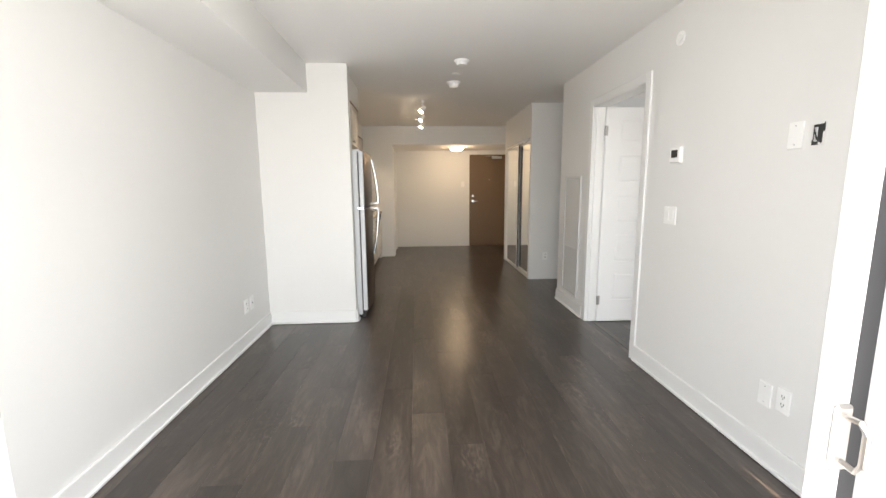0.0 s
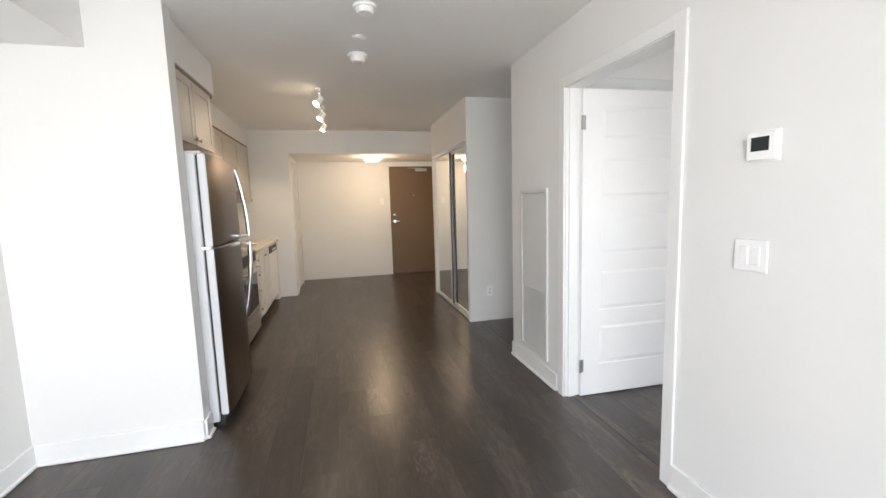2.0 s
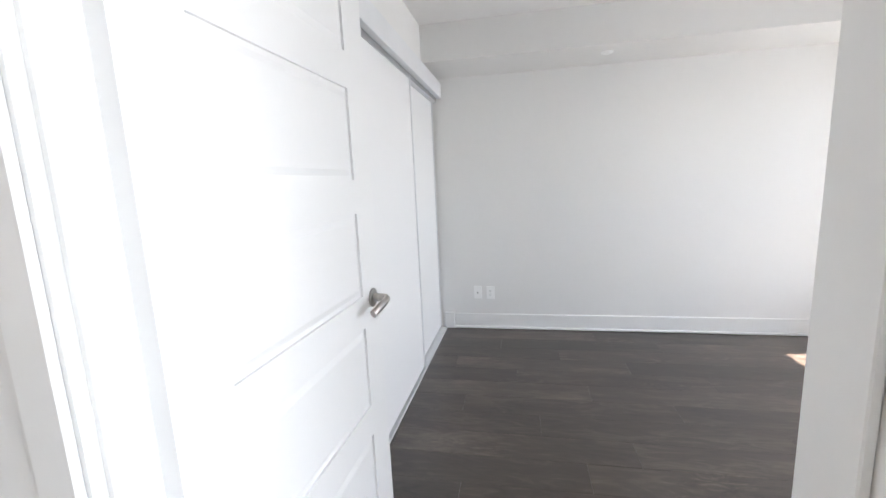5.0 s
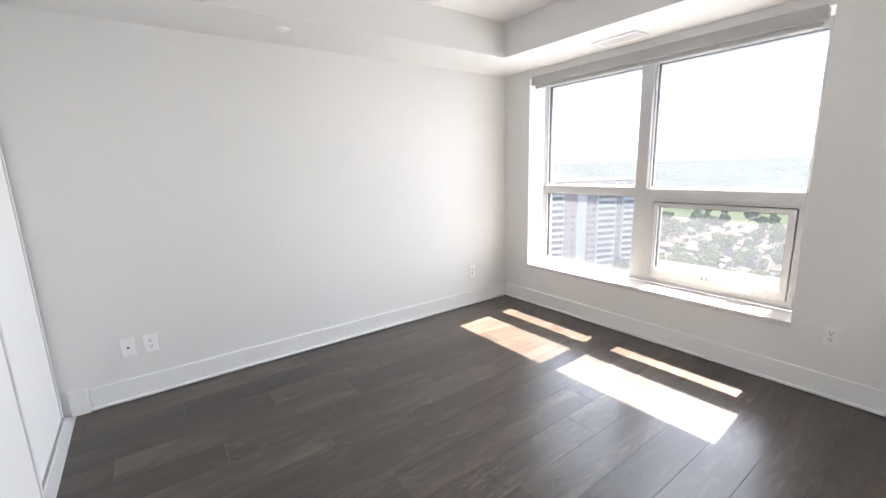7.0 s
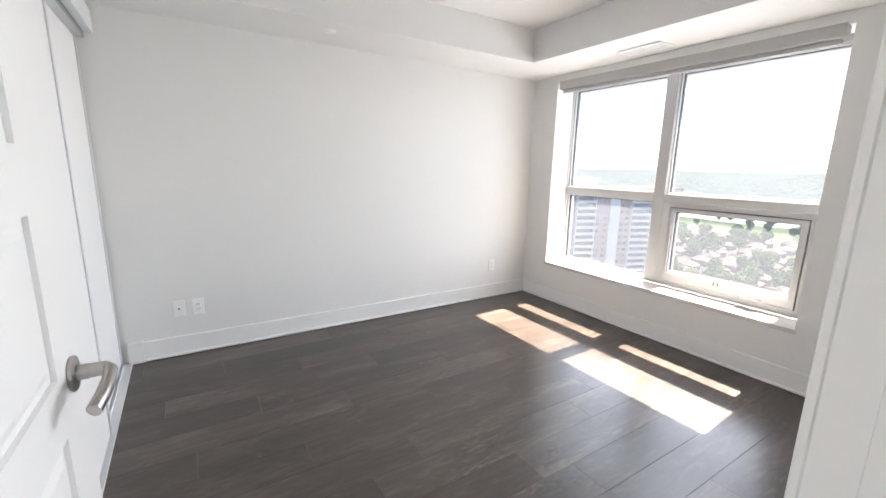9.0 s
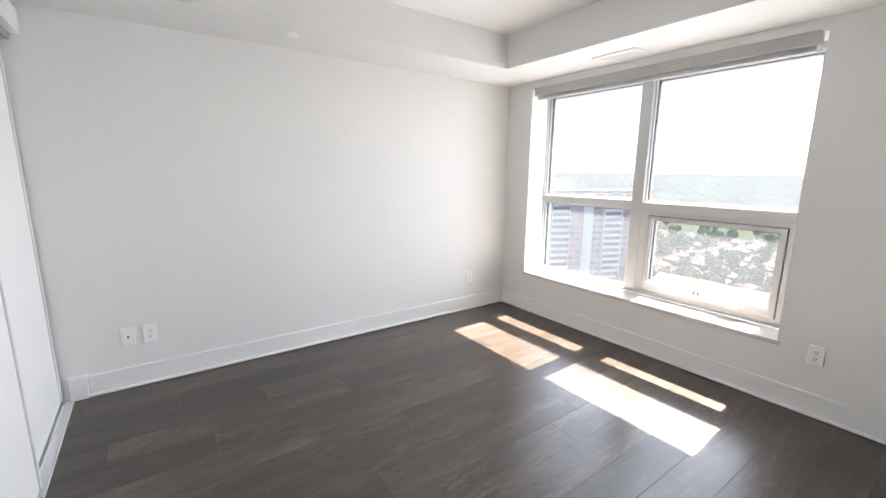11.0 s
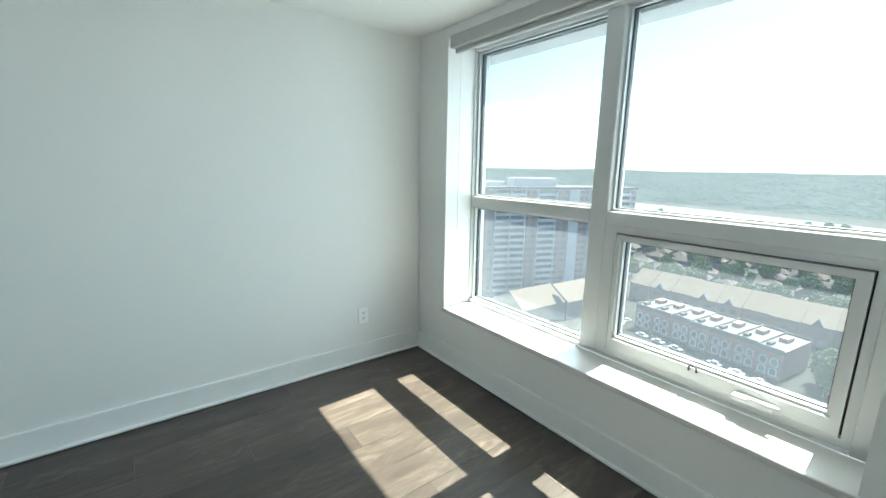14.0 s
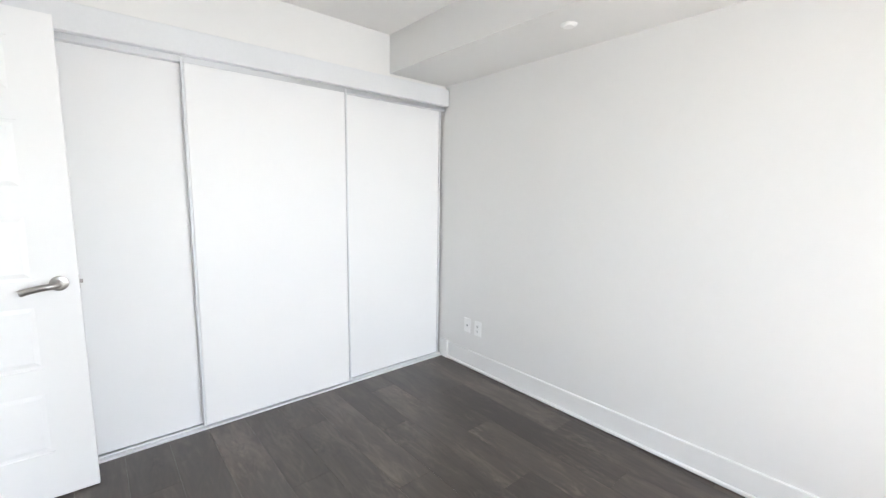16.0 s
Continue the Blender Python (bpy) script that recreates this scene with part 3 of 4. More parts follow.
# ---- wardrobe ----
wd = thing("wardrobe_front", "white sliding wardrobe doors with aluminium edges", "wardrobe", kind="structure")
part("fascia", box(XB + 0.002, YC - 0.045, 2.06, XE - 0.004, YC - 0.002, 2.185, bevel=0.003), EDGEP, wd, "pale grey top fascia over the track")
part("top_track", box(1.95, YC + 0.0, 2.03, XE - 0.003, YC + 0.12, 2.098), ALU, wd)
tr = boxes((1.95, YC - 0.018, 0.0, XE - 0.003, YC + 0.08, 0.004))
for y in (-0.018, 0.027, 0.072):
    bm_box(tr, 1.95, YC + y, 0.004, XE - 0.003, YC + y + 0.004, 0.011)
part("bottom_track", tr, EDGEP, wd)
for x0, x1, y in ((1.955, 2.97, YC + 0.042), (2.93, 3.875, YC + 0.004), (3.845, XE - 0.02, YC + 0.042)):
    dr = part("sliding_panel", box(x0 + 0.016, y, 0.016, x1 - 0.016, y + 0.016, 2.05), PANELW, wd)
    for xa, xb in ((x0, x0 + 0.013), (x1 - 0.013, x1)):
        part("edge_profile", box(xa, y - 0.008, 0.014, xb, y + 0.022, 2.055, bevel=0.003), EDGEP, dr, "pale grey edge profile")
part("back_panel", box(XB, 4.58, 0, XE, 4.6, 2.4), PAINT, wd)

# ---- living room facade and balcony door ----
fc = thing("window_2", "white-framed living room glazing beside the balcony door", "window", kind="structure")
OX0, OX1 = -0.660, 0.335
for x0, x1 in ((XL, XL + 0.06), (OX0 - 0.05, OX0), (OX1 + 0.060, OX1 + 0.09), (XR - 0.06, XR)):
    part("post", box(x0, 0.36, 0, x1, 0.44, 2.40, bevel=0.004), VINYL, fc)
part("head", box(XL, 0.36, 2.40, XR, 0.44, ZC), VINYL, fc)
part("bottom_rail", boxes((XL + 0.06, 0.36, -0.01, OX0 - 0.05, 0.44, 0.09), (OX1 + 0.09, 0.36, -0.01, XR - 0.06, 0.44, 0.09)), VINYL, fc)
for x0, x1 in ((XL + 0.06, OX0 - 0.05), (OX1 + 0.09, XR - 0.06)):
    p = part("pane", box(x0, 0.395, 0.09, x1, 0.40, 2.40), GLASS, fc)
    p.visible_shadow = False
sd = thing("balcony_door", "white balcony door edge with a metal latch", "door", kind="structure")
part("stile", box(OX1, 0.412, 0.01, OX1 + 0.030, 0.435, 2.39, bevel=0.004), VINYL, sd)
part("gasket", box(OX1 + 0.030, 0.420, 0.01, OX1 + 0.060, 0.43, 2.39), GASKET, sd)
lat = part("latch", box(OX1 + 0.004, 0.405, 0.985, OX1 + 0.028, 0.413, 1.075, bevel=0.004), NICKEL, sd, "silver latch plate")
part("pull", bm_tube(bmesh.new(), [(OX1 + 0.017, 0.408, 1.06), (OX1 + 0.017, 0.388, 1.062), (OX1 + 0.017, 0.380, 1.05), (OX1 + 0.017, 0.380, 1.01), (OX1 + 0.017, 0.388, 0.998), (OX1 + 0.017, 0.408, 1.0)], 0.004, 8), NICKEL, lat, "metal finger pull", True)


# ---- kitchen ----
def fridge():
    f = thing("fridge", "stainless two-door fridge freezer with bowed handles", "fridge")
    y0, y1, xb, xf = 4.145, 4.85, -1.46, -0.765
    part("body", box(xb, y0, 0.03, xf, y1, 1.70, bevel=0.008, seg=2), FRIDGEP, f, "grey enamel fridge body")
    part("gasket", boxes((xf, y0 + 0.015, 0.09, xf + 0.012, y1 - 0.015, 1.69)), BLACKP, f)
    for nm, z0, z1 in (("freezer_door", 1.145, 1.70), ("fridge_door", 0.075, 1.132)):
        side = part(nm, box(xf + 0.012, y0, z0, -0.708, y1, z1, bevel=0.008, seg=2), FRIDGEP, f)
        bm = bmesh.new()
        n = 10
        prev = None
        for k in range(n + 1):
            u = k / n
            x = -0.7075 + 0.018 * (1 - (2 * u - 1) ** 4)
            y = y0 + 0.004 + (y1 - y0 - 0.008) * u
            cur = (bm.verts.new((x, y, z0 + 0.003)), bm.verts.new((x, y, z1 - 0.003)))
            if prev:
                bm.faces.new((prev[0], cur[0], cur[1], prev[1]))
            prev = cur
        bmesh.ops.solidify(bm, geom=list(bm.faces), thickness=0.003)
        part("steel_skin", bm, STEEL, side, "brushed stainless skin", True)
    for zd, zg in ((1.655, 1.165), (0.58, 1.105)):
        pts = [(-0.700 + 0.064 * math.sin(0.5 * math.pi * k / 12) ** 0.85, y1 - 0.045, zd + (zg - zd) * k / 12) for k in range(13)]
        h = part("handle", bm_tube(bmesh.new(), pts, 0.011, 10, 1.5), CHROME, f, "pale bowed metal handle", True)
        part("handle_bracket", box(-0.70, y1 - 0.057, zg - 0.012, -0.630, y1 - 0.033, zg + 0.012, bevel=0.004), CHROME, h)
    part("toe_grille", box(xf - 0.02, y0 + 0.02, 0.0, xf + 0.03, y1 - 0.02, 0.07), BLACKP, f)
    part("hinge_cover", box(xf - 0.06, y0 + 0.005, 1.70, xf + 0.03, y0 + 0.05, 1.715, bevel=0.004), FRIDGEP, f)
    part("hinge", box(xf - 0.01, y0 - 0.004, 1.128, -0.72, y0 + 0.03, 1.148), CHROME, f)


fridge()


def shaker(parent, name, x, y0, y1, z0, z1, knob_at=None):
    """Cabinet front at plane x, facing +x, with a raised frame."""
    d = part(name, box(x, y0 + 0.002, z0 + 0.002, x + 0.016, y1 - 0.002, z1 - 0.002, bevel=0.002), CAB_SHADED if z0 > 1 else CABW, parent)
    if z1 - z0 > 0.25 and y1 - y0 > 0.2:
        s = 0.055
        part("face_frame", boxes((x + 0.016, y0 + 0.003, z0 + 0.003, x + 0.022, y0 + s, z1 - 0.003), (x + 0.016, y1 - s, z0 + 0.003, x + 0.022, y1 - 0.003, z1 - 0.003), (x + 0.016, y0 + s, z0 + 0.003, x + 0.022, y1 - s, z0 + s), (x + 0.016, y0 + s, z1 - s, x + 0.022, y1 - s, z1 - 0.003)), CAB_SHADED if z0 > 1 else CABW, d)
    if knob_at:
        ky, kz = knob_at
        part("knob", bm_cyl(bm_cyl(bmesh.new(), (x + 0.028, ky, kz), 0.006, 0.02, "x", 10), (x + 0.042, ky, kz), 0.014, 0.012, "x", 16, bevel=0.003), NICKEL, d, "round nickel knob", True)
    return d


def cabinet(label, x, y0, y1, z0, z1, fronts, edge=True):
    c = thing("wall_cabinet" if z0 > 1 else "base_cabinet", label, "cabinet")
    part("body", box(XK + 0.002, y0 + 0.001, z0, x, y1 - 0.001, z1), CAB_SHADED if z0 > 1 else CABW, c)
    for q in fronts:
        shaker(c, *q)
    return c


cabinet("shade-toned cabinet above the fridge with two doors", -0.875, 4.125, 4.94, 1.79, 2.215, (("cabinet_door", -0.875, 4.128, 4.53, 1.792, 2.213, (4.495, 1.83)), ("cabinet_door", -0.875, 4.535, 4.937, 1.792, 2.213, (4.57, 1.83))))
tagged(new("trim_cabinet_top", mesh_of("trim_cabinet_top", boxes((XK, 4.125, 2.217, -0.862, 5.04, 2.24), (XK, 5.04, 2.217, -1.19, YH - 0.01, 2.24)), CABEDGE)), "thin dark strip above the wall cabinets", "trim", kind="structure")
ux = -1.205
cabinet("shade-toned wall cabinet over the range", ux, 5.05, 5.98, 1.58, 2.215, (("cabinet_door", ux, 5.05, 5.51, 1.58, 2.215, (5.48, 1.62)), ("cabinet_door", ux, 5.515, 5.98, 1.58, 2.215, (5.55, 1.62))))
cabinet("shade-toned wall cabinet with a raised bottom", ux, 5.98, 6.64, 1.435, 2.215, (("cabinet_door", ux, 5.98, 6.64, 1.435, 2.215, (6.60, 1.48)),))
cabinet("short shade-toned wall cabinet above the sink", ux, 6.64, 7.30, 1.58, 2.215, (("cabinet_door", ux, 6.64, 7.30, 1.58, 2.215, (6.70, 1.62)),))
cabinet("shade-toned end wall cabinet", ux, 7.30, 7.95, 1.435, 2.215, (("cabinet_door", ux, 7.30, 7.95, 1.435, 2.215, (7.90, 1.47)),))
hood = thing("range_hood", "slim white range hood under the wall cabinet", "range hood")
part("housing", box(XK + 0.002, 5.46, 1.46, -1.06, 6.18 - 0.22, 1.578, bevel=0.008), APPW, hood)
part("filter", box(XK + 0.1, 5.50, 1.455, -1.12, 5.92, 1.462), ALU, hood)

bx = -0.905


def stove():
    r = thing("range", "stainless electric range with a black glass oven door", "range")
    y0, y1 = 5.435, 6.195
    part("body", box(XK + 0.02, y0, 0.05, -0.90, y1, 0.895, bevel=0.003), APPW, r)
    part("cooktop", box(XK + 0.02, y0, 0.897, -0.86, y1, 0.912, bevel=0.004), BLACKG, r, "black glass cooktop")
    part("control_panel", box(-0.90, y0 + 0.002, 0.80, -0.862, y1 - 0.002, 0.895, bevel=0.004), BLACKP, r)
    part("oven_door", box(-0.90, y0 + 0.004, 0.27, -0.858, y1 - 0.004, 0.792, bevel=0.006, seg=2), APPW, r, "steel oven door")
    part("oven_glass", box(-0.858, y0 + 0.055, 0.33, -0.855, y1 - 0.055, 0.69), BLACKG, r, "black oven glass")
    part("drawer", box(-0.90, y0 + 0.004, 0.07, -0.858, y1 - 0.004, 0.262, bevel=0.006, seg=2), APPW, r)
    part("oven_handle", bm_tube(bmesh.new(), [(-0.858, y0 + 0.07, 0.735), (-0.815, y0 + 0.075, 0.735), (-0.812, y0 + 0.1, 0.735), (-0.812, y1 - 0.1, 0.735), (-0.815, y1 - 0.075, 0.735), (-0.858, y1 - 0.07, 0.735)], 0.011, 10), CHROME, r, "", True)
    bm = box(XK + 0.02, y0, 0.912, XK + 0.07, y1, 1.04, bevel=0.008)
    part("backguard", bm, APPW, r)
    for k in range(4):
        part("dial", bm_cyl(bmesh.new(), (XK + 0.08, y0 + 0.1 + 0.18 * k, 0.98), 0.018, 0.025, "x", 14), BLACKP, r, "", True)
    for cx, cy, rr in ((-1.32, 5.62, 0.09), (-1.05, 5.62, 0.07), (-1.32, 6.0, 0.07), (-1.05, 6.0, 0.09)):
        part("burner_ring", bm_cyl(bmesh.new(), (cx, cy, 0.9125), rr, 0.001, "z", 28), BLACKP, r)


stove()
c = cabinet("white base cabinet with a stack of four drawers", bx, 6.20, 6.52, 0.10, 0.85, [("drawer", bx, 6.20, 6.52, z0, z1, (6.36, (z0 + z1) / 2)) for z0, z1 in ((0.10, 0.33), (0.335, 0.52), (0.525, 0.69), (0.695, 0.85))])
c = cabinet("white sink base cabinet with two doors", bx, 6.52, 7.20, 0.10, 0.85, (("cabinet_door", bx, 6.52, 6.858, 0.10, 0.85, (6.83, 0.78)), ("cabinet_door", bx, 6.862, 7.20, 0.10, 0.85, (6.89, 0.78))))
c = cabinet("white filler cabinet beside the fridge", bx, 4.95, 5.43, 0.10, 0.85, (("cabinet_door", bx, 4.95, 5.43, 0.10, 0.85, (5.39, 0.78)),))
dw = thing("dishwasher", "white dishwasher with a dark control strip", "dishwasher")
part("body", box(XK + 0.03, 7.205, 0.10, bx, 7.815, 0.85), PLASTIC, dw)
part("front", box(bx, 7.207, 0.11, bx + 0.025, 7.813, 0.745, bevel=0.005), PLASTIC, dw)
part("control_strip", box(bx, 7.207, 0.75, bx + 0.032, 7.813, 0.848, bevel=0.006), BLACKP, dw, "dark control strip")
part("grip", box(bx + 0.032, 7.38, 0.775, bx + 0.045, 7.64, 0.80, bevel=0.004), APPW, dw)
fill = thing("base_cabinet", "narrow white filler beside the dishwasher", "cabinet")
part("body", box(XK + 0.01, 7.82, 0.0, bx + 0.02, YH - 0.002, 0.85), CABW, fill)
tk = tagged(new("toe_kick", mesh_of("toe_kick", boxes((XK, 6.20, 0, -0.965, 7.82, 0.10), (XK, 4.95, 0, -0.965, 5.43, 0.10)), BLACKP)), "dark recessed toe kick under the base cabinets", "toe kick", kind="structure")
wt = thing("worktop", "beige speckled laminate worktop with a steel sink", "worktop")
sx0, sx1, sy0, sy1 = -1.40, -1.0, 6.56, 7.14
part("slab", boxes((XK + 0.001, 6.198, 0.852, sx0, YH - 0.001, 0.892), (sx1, 6.198, 0.852, -0.868, YH - 0.001, 0.892), (sx0, 6.198, 0.852, sx1, sy0, 0.892), (sx0, sy1, 0.852, sx1, YH - 0.001, 0.892), (XK + 0.001, 4.95, 0.852, -0.868, 5.432, 0.892)), COUNTER, wt)
bas = boxes((sx0, sy0, 0.70, sx1, sy1, 0.704), (sx0, sy0, 0.704, sx0 + 0.004, sy1, 0.897), (sx1 - 0.004, sy0, 0.704, sx1, sy1, 0.897), (sx0, sy0, 0.704, sx1, sy0 + 0.004, 0.897), (sx0, sy1 - 0.004, 0.704, sx1, sy1, 0.897))
bm_box(bas, sx0 - 0.012, sy0 - 0.012, 0.893, sx0, sy1 + 0.012, 0.897), bm_box(bas, sx1, sy0 - 0.012, 0.893, sx1 + 0.012, sy1 + 0.012, 0.897)
part("sink_basin", bas, ALU, wt, "stainless sink basin")
fa = thing("faucet", "chrome single-lever kitchen faucet", "faucet")
part("spout", bm_tube(bmesh.new(), [(-1.45, 6.85, 0.892), (-1.45, 6.85, 0.99), (-1.43, 6.85, 1.04), (-1.37, 6.84, 1.085), (-1.26, 6.82, 1.145), (-1.19, 6.81, 1.165), (-1.15, 6.81, 1.160), (-1.135, 6.81, 1.135)], 0.018, 12), CHROME, fa, "", True)
part("lever", bm_tube(bmesh.new(), [(-1.45, 6.87, 1.0), (-1.45, 6.93, 1.03), (-1.45, 6.98, 1.07)], 0.008, 10), CHROME, fa, "", True)
part("base_ring", bm_cyl(bmesh.new(), (-1.45, 6.85, 0.897), 0.027, 0.012, "z", 20, bevel=0.003), CHROME, fa, "", True)
bs = thing("backsplash", "cream tiled kitchen backsplash", "backsplash", kind="structure")
tm = mesh_of("tile", box(0, 0, 0, 0.006, 0.146, 0.146, bevel=0.002), TILE)
for i in range(20):
    for j in range(4):
        if 4.96 + i * 0.15 < 7.8:
            t = new("tile", tm)
            t.location, t.parent = (XK, 4.96 + i * 0.15, 0.895 + j * 0.1485 if j else 0.895), bs

# ---- hall: mirrored closet, lights ----
mc = thing("mirrored_closet", "sliding mirrored closet doors in white metal frames", "closet", kind="structure")
part("top_track", box(1.425, 5.80, 1.985, 1.50, 7.36, 2.03, bevel=0.003), CHROME, mc)
part("bottom_track", box(1.425, 5.80, 0.0, 1.50, 7.36, 0.02, bevel=0.002), ALU, mc)
part("side_jamb", boxes((1.425, 7.325, 0, 1.50, 7.36, 1.985), (1.44, 5.80, 0.02, 1.50, 5.81, 1.985)), TRIM, mc)
for y0, y1, x in ((5.818, 6.60, 1.468), (6.545, 7.325, 1.437)):
    dr = part("mirror_door", box(x + 0.004, y0 + 0.03, 0.05, x + 0.009, y1 - 0.03, 1.96), MIRROR, mc, "tall mirror")
    part("door_frame", boxes((x, y0, 0.022, x + 0.022, y0 + 0.034, 1.983), (x, y1 - 0.034, 0.022, x + 0.022, y1, 1.983), (x, y0 + 0.034, 0.022, x + 0.022, y1 - 0.034, 0.05), (x, y0 + 0.034, 1.96, x + 0.022, y1 - 0.034, 1.983)), WHITEM, dr, "white metal frame")
    # black strip paints the shadowed gap at the door's near edge
    part("brush_seal", box(x + 0.001, y0 - 0.014, 0.03, x + 0.02, y0, 1.98), BLACKP, dr)
part("closet_inside", boxes((2.0, 5.81, 0, 2.04, 7.35, 2.02)), PAINT, mc)


def dome_light():
    d = thing("ceiling_light", "lit frosted glass dome ceiling light", "ceiling light")
    part("base", bm_cyl(bmesh.new(), (0.627, 8.40, ZH - 0.010), 0.15, 0.02, "z", 32, bevel=0.004), CHROME, d, "", True)
    bm = bmesh.new()
    bmesh.ops.create_uvsphere(bm, u_segments=32, v_segments=16, radius=0.14, matrix=Matrix.Translation((0.627, 8.40, ZH - 0.02)) @ Matrix.Diagonal((1, 1, 0.5, 1)))
    bmesh.ops.delete(bm, geom=[v for v in bm.verts if v.co.z > ZH - 0.019], context="VERTS")
    part("shade", bm, DOME, d, "warm lit glass bowl", True)
    lamp = new("entry_lamp", bpy.data.lights.new("entry_lamp", "POINT"))
    lamp.data.energy, lamp.data.color, lamp.data.shadow_soft_size = 1.15, (1.0, 0.74, 0.50), 0.10
    lamp.location = (0.627, 8.40, ZH - 0.20)


dome_light()


def track_light():
    d = thing("track_light", "white ceiling track light with three lit spots", "track light")
    x = -0.085
    part("track", box(x - 0.018, 5.60, ZC - 0.022, x + 0.018, 7.30, ZC, bevel=0.003), PLASTIC, d)
    part("feed_box", box(x - 0.03, 6.35, ZC - 0.03, x + 0.03, 6.50, ZC, bevel=0.004), PLASTIC, d)
    for y, aim in ((5.70, (-0.62, -0.30, -0.72)), (6.42, (-0.60, -0.15, -0.78)), (7.12, (-0.55, 0.10, -0.83))):
        m = Matrix.Translation((x, y, ZC - 0.10)) @ Vector(aim).to_track_quat("-Z", "Y").to_matrix().to_4x4()
        bm = bmesh.new()
        bmesh.ops.create_cone(bm, cap_ends=True, segments=24, radius1=0.033, radius2=0.024, depth=0.085, matrix=m)
        head = part("spot_head", bm, PLASTIC, d, "white spot head", True)
        part("stem", bm_cyl(bmesh.new(), (x, y, ZC - 0.045), 0.008, 0.06, "z", 10), PLASTIC, head)
        bm = bmesh.new()
        bmesh.ops.create_cone(bm, cap_ends=True, segments=20, radius1=0.029, radius2=0.026, depth=0.012, matrix=m @ Matrix.Translation((0, 0, -0.045)))
        part("bulb", bm, BULB, head, "lit bulb", True)
        lamp = new("track_lamp", bpy.data.lights.new("track_lamp", "SPOT"))
        lamp.data.energy, lamp.data.color, lamp.data.spot_size, lamp.data.spot_blend, lamp.data.shadow_soft_size = 4.0, (1.0, 0.80, 0.58), radians(86), 0.6, 0.03
        lamp.matrix_world = m @ Matrix.Translation((0, 0, -0.07))


track_light()


def ceiling_disc(name, label, category, x, y, r, h, z=ZC, core=True):
    d = thing(name, label, category)
    part("base", bm_cyl(bmesh.new(), (x, y, z - h * 0.2), r, h * 0.4, "z", 32, bevel=0.003), PLASTIC, d, "", True)
    part("cover", bm_cyl(bmesh.new(), (x, y, z - h * 0.7), r * 0.80 * 0.8, h * 0.6, "z", 32, r2=r * 0.80), PLASTIC, d, "", True)
    if core:
        part("sensor", bm_cyl(bmesh.new(), (x, y, z - h * 1.02), r * 0.4, h * 0.1, "z", 24), ALU, d, "grey sensor ring", True)
    return d


ceiling_disc("smoke_detector", "white smoke detector with a grey sensor", "smoke detector", 0.24, 4.66, 0.072, 0.055)
ceiling_disc("smoke_detector", "plain white ceiling detector", "smoke detector", 0.245, 3.88, 0.066, 0.042, core=False)
ceiling_disc("sprinkler_cover", "flat white sprinkler cover plate", "sprinkler", 0.237, 4.33, 0.045, 0.008, core=False)
ceiling_disc("sprinkler_cover", "flat white sprinkler cover on the bedroom soffit", "sprinkler", 4.40, 2.67, 0.042, 0.014, z=ZS, core=False)
sp = thing("wall_sprinkler", "round white sidewall sprinkler cover", "sprinkler")
part("plate", bm_cyl(bmesh.new(), (XR - 0.004, 2.605, 2.255), 0.042, 0.008, "x", 28, bevel=0.002), PLASTIC, sp, "", True)
part("cap", bm_cyl(bmesh.new(), (XR - 0.012, 2.605, 2.255), 0.026, 0.008, "x", 24, bevel=0.002), PLASTIC, sp, "", True)


# ---- small wall fittings ----
def plate(name, label, category, at, rz, kind="duplex", w=0.072, h=0.116):
    """Wall plate in local x (across) and z (up), facing local -y."""
    d = thing(name, label, category, at, rz)
    part("cover_plate", box(-w / 2, -0.0075, -h / 2, w / 2, 0, h / 2, bevel=0.003, seg=2), PLASTIC, d)
    if kind == "duplex":
        part("socket_insert", box(-0.017, -0.0085, -0.034, 0.017, -0.005, 0.034, bevel=0.001), PLASTIC, d)
        for z in (-0.019, 0.019):
            part("slots", boxes((-0.008, -0.0092, z - 0.002, -0.005, -0.0083, z + 0.008), (0.005, -0.0092, z - 0.002, 0.008, -0.0083, z + 0.008), (-0.0025, -0.0092, z - 0.011, 0.0025, -0.0083, z - 0.006)), SLOT, d, "dark socket slots")
    elif kind == "jack":
        part("jack", bm_cyl(bmesh.new(), (0, -0.008, 0), 0.006, 0.006, "y", 12), SLOT, d, "dark cable jack")
    elif kind == "rocker":
        n = 2 if w > 0.1 else 1
        for k in range(n):
            cx = (k - (n - 1) / 2) * 0.046
            part("rocker", box(cx - 0.016, -0.011, -0.033, cx + 0.016, -0.005, 0.033, bevel=0.002), PLASTIC, d)
    elif kind == "blank":
        for z in (-0.04, 0.04):
            part("screw", bm_cyl(bmesh.new(), (0, -0.0065, z), 0.003, 0.002, "y", 10), SLOT, d)
    return d


plate("wall_outlet", "white cable outlet on the bedroom wall", "outlet", (XE, 3.69, 0.338), 90 - 180, "jack")
plate("wall_outlet", "white duplex outlet on the bedroom wall", "outlet", (XE, 3.575, 0.336), -90, "duplex")
plate("wall_outlet", "white duplex outlet by the window corner", "outlet", (XE, 0.92, 0.34), -90, "duplex")
plate("wall_outlet", "white duplex outlet under the window", "outlet", (2.148, YW, 0.367), 180, "duplex")
plate("wall_outlet", "white blank plate near the floor", "outlet", (XR, 1.722, 0.345), -90, "blank")
plate("wall_outlet", "white duplex outlet near the floor", "outlet", (XR, 1.622, 0.362), -90, "duplex")
plate("wall_plate", "white blank plate high on the wall", "wall plate", (XR, 1.72, 1.558), -90, "blank")
plate("wall_outlet", "white duplex outlet on the living room wall", "outlet", (XL, 3.46, 0.345), 90, "duplex")
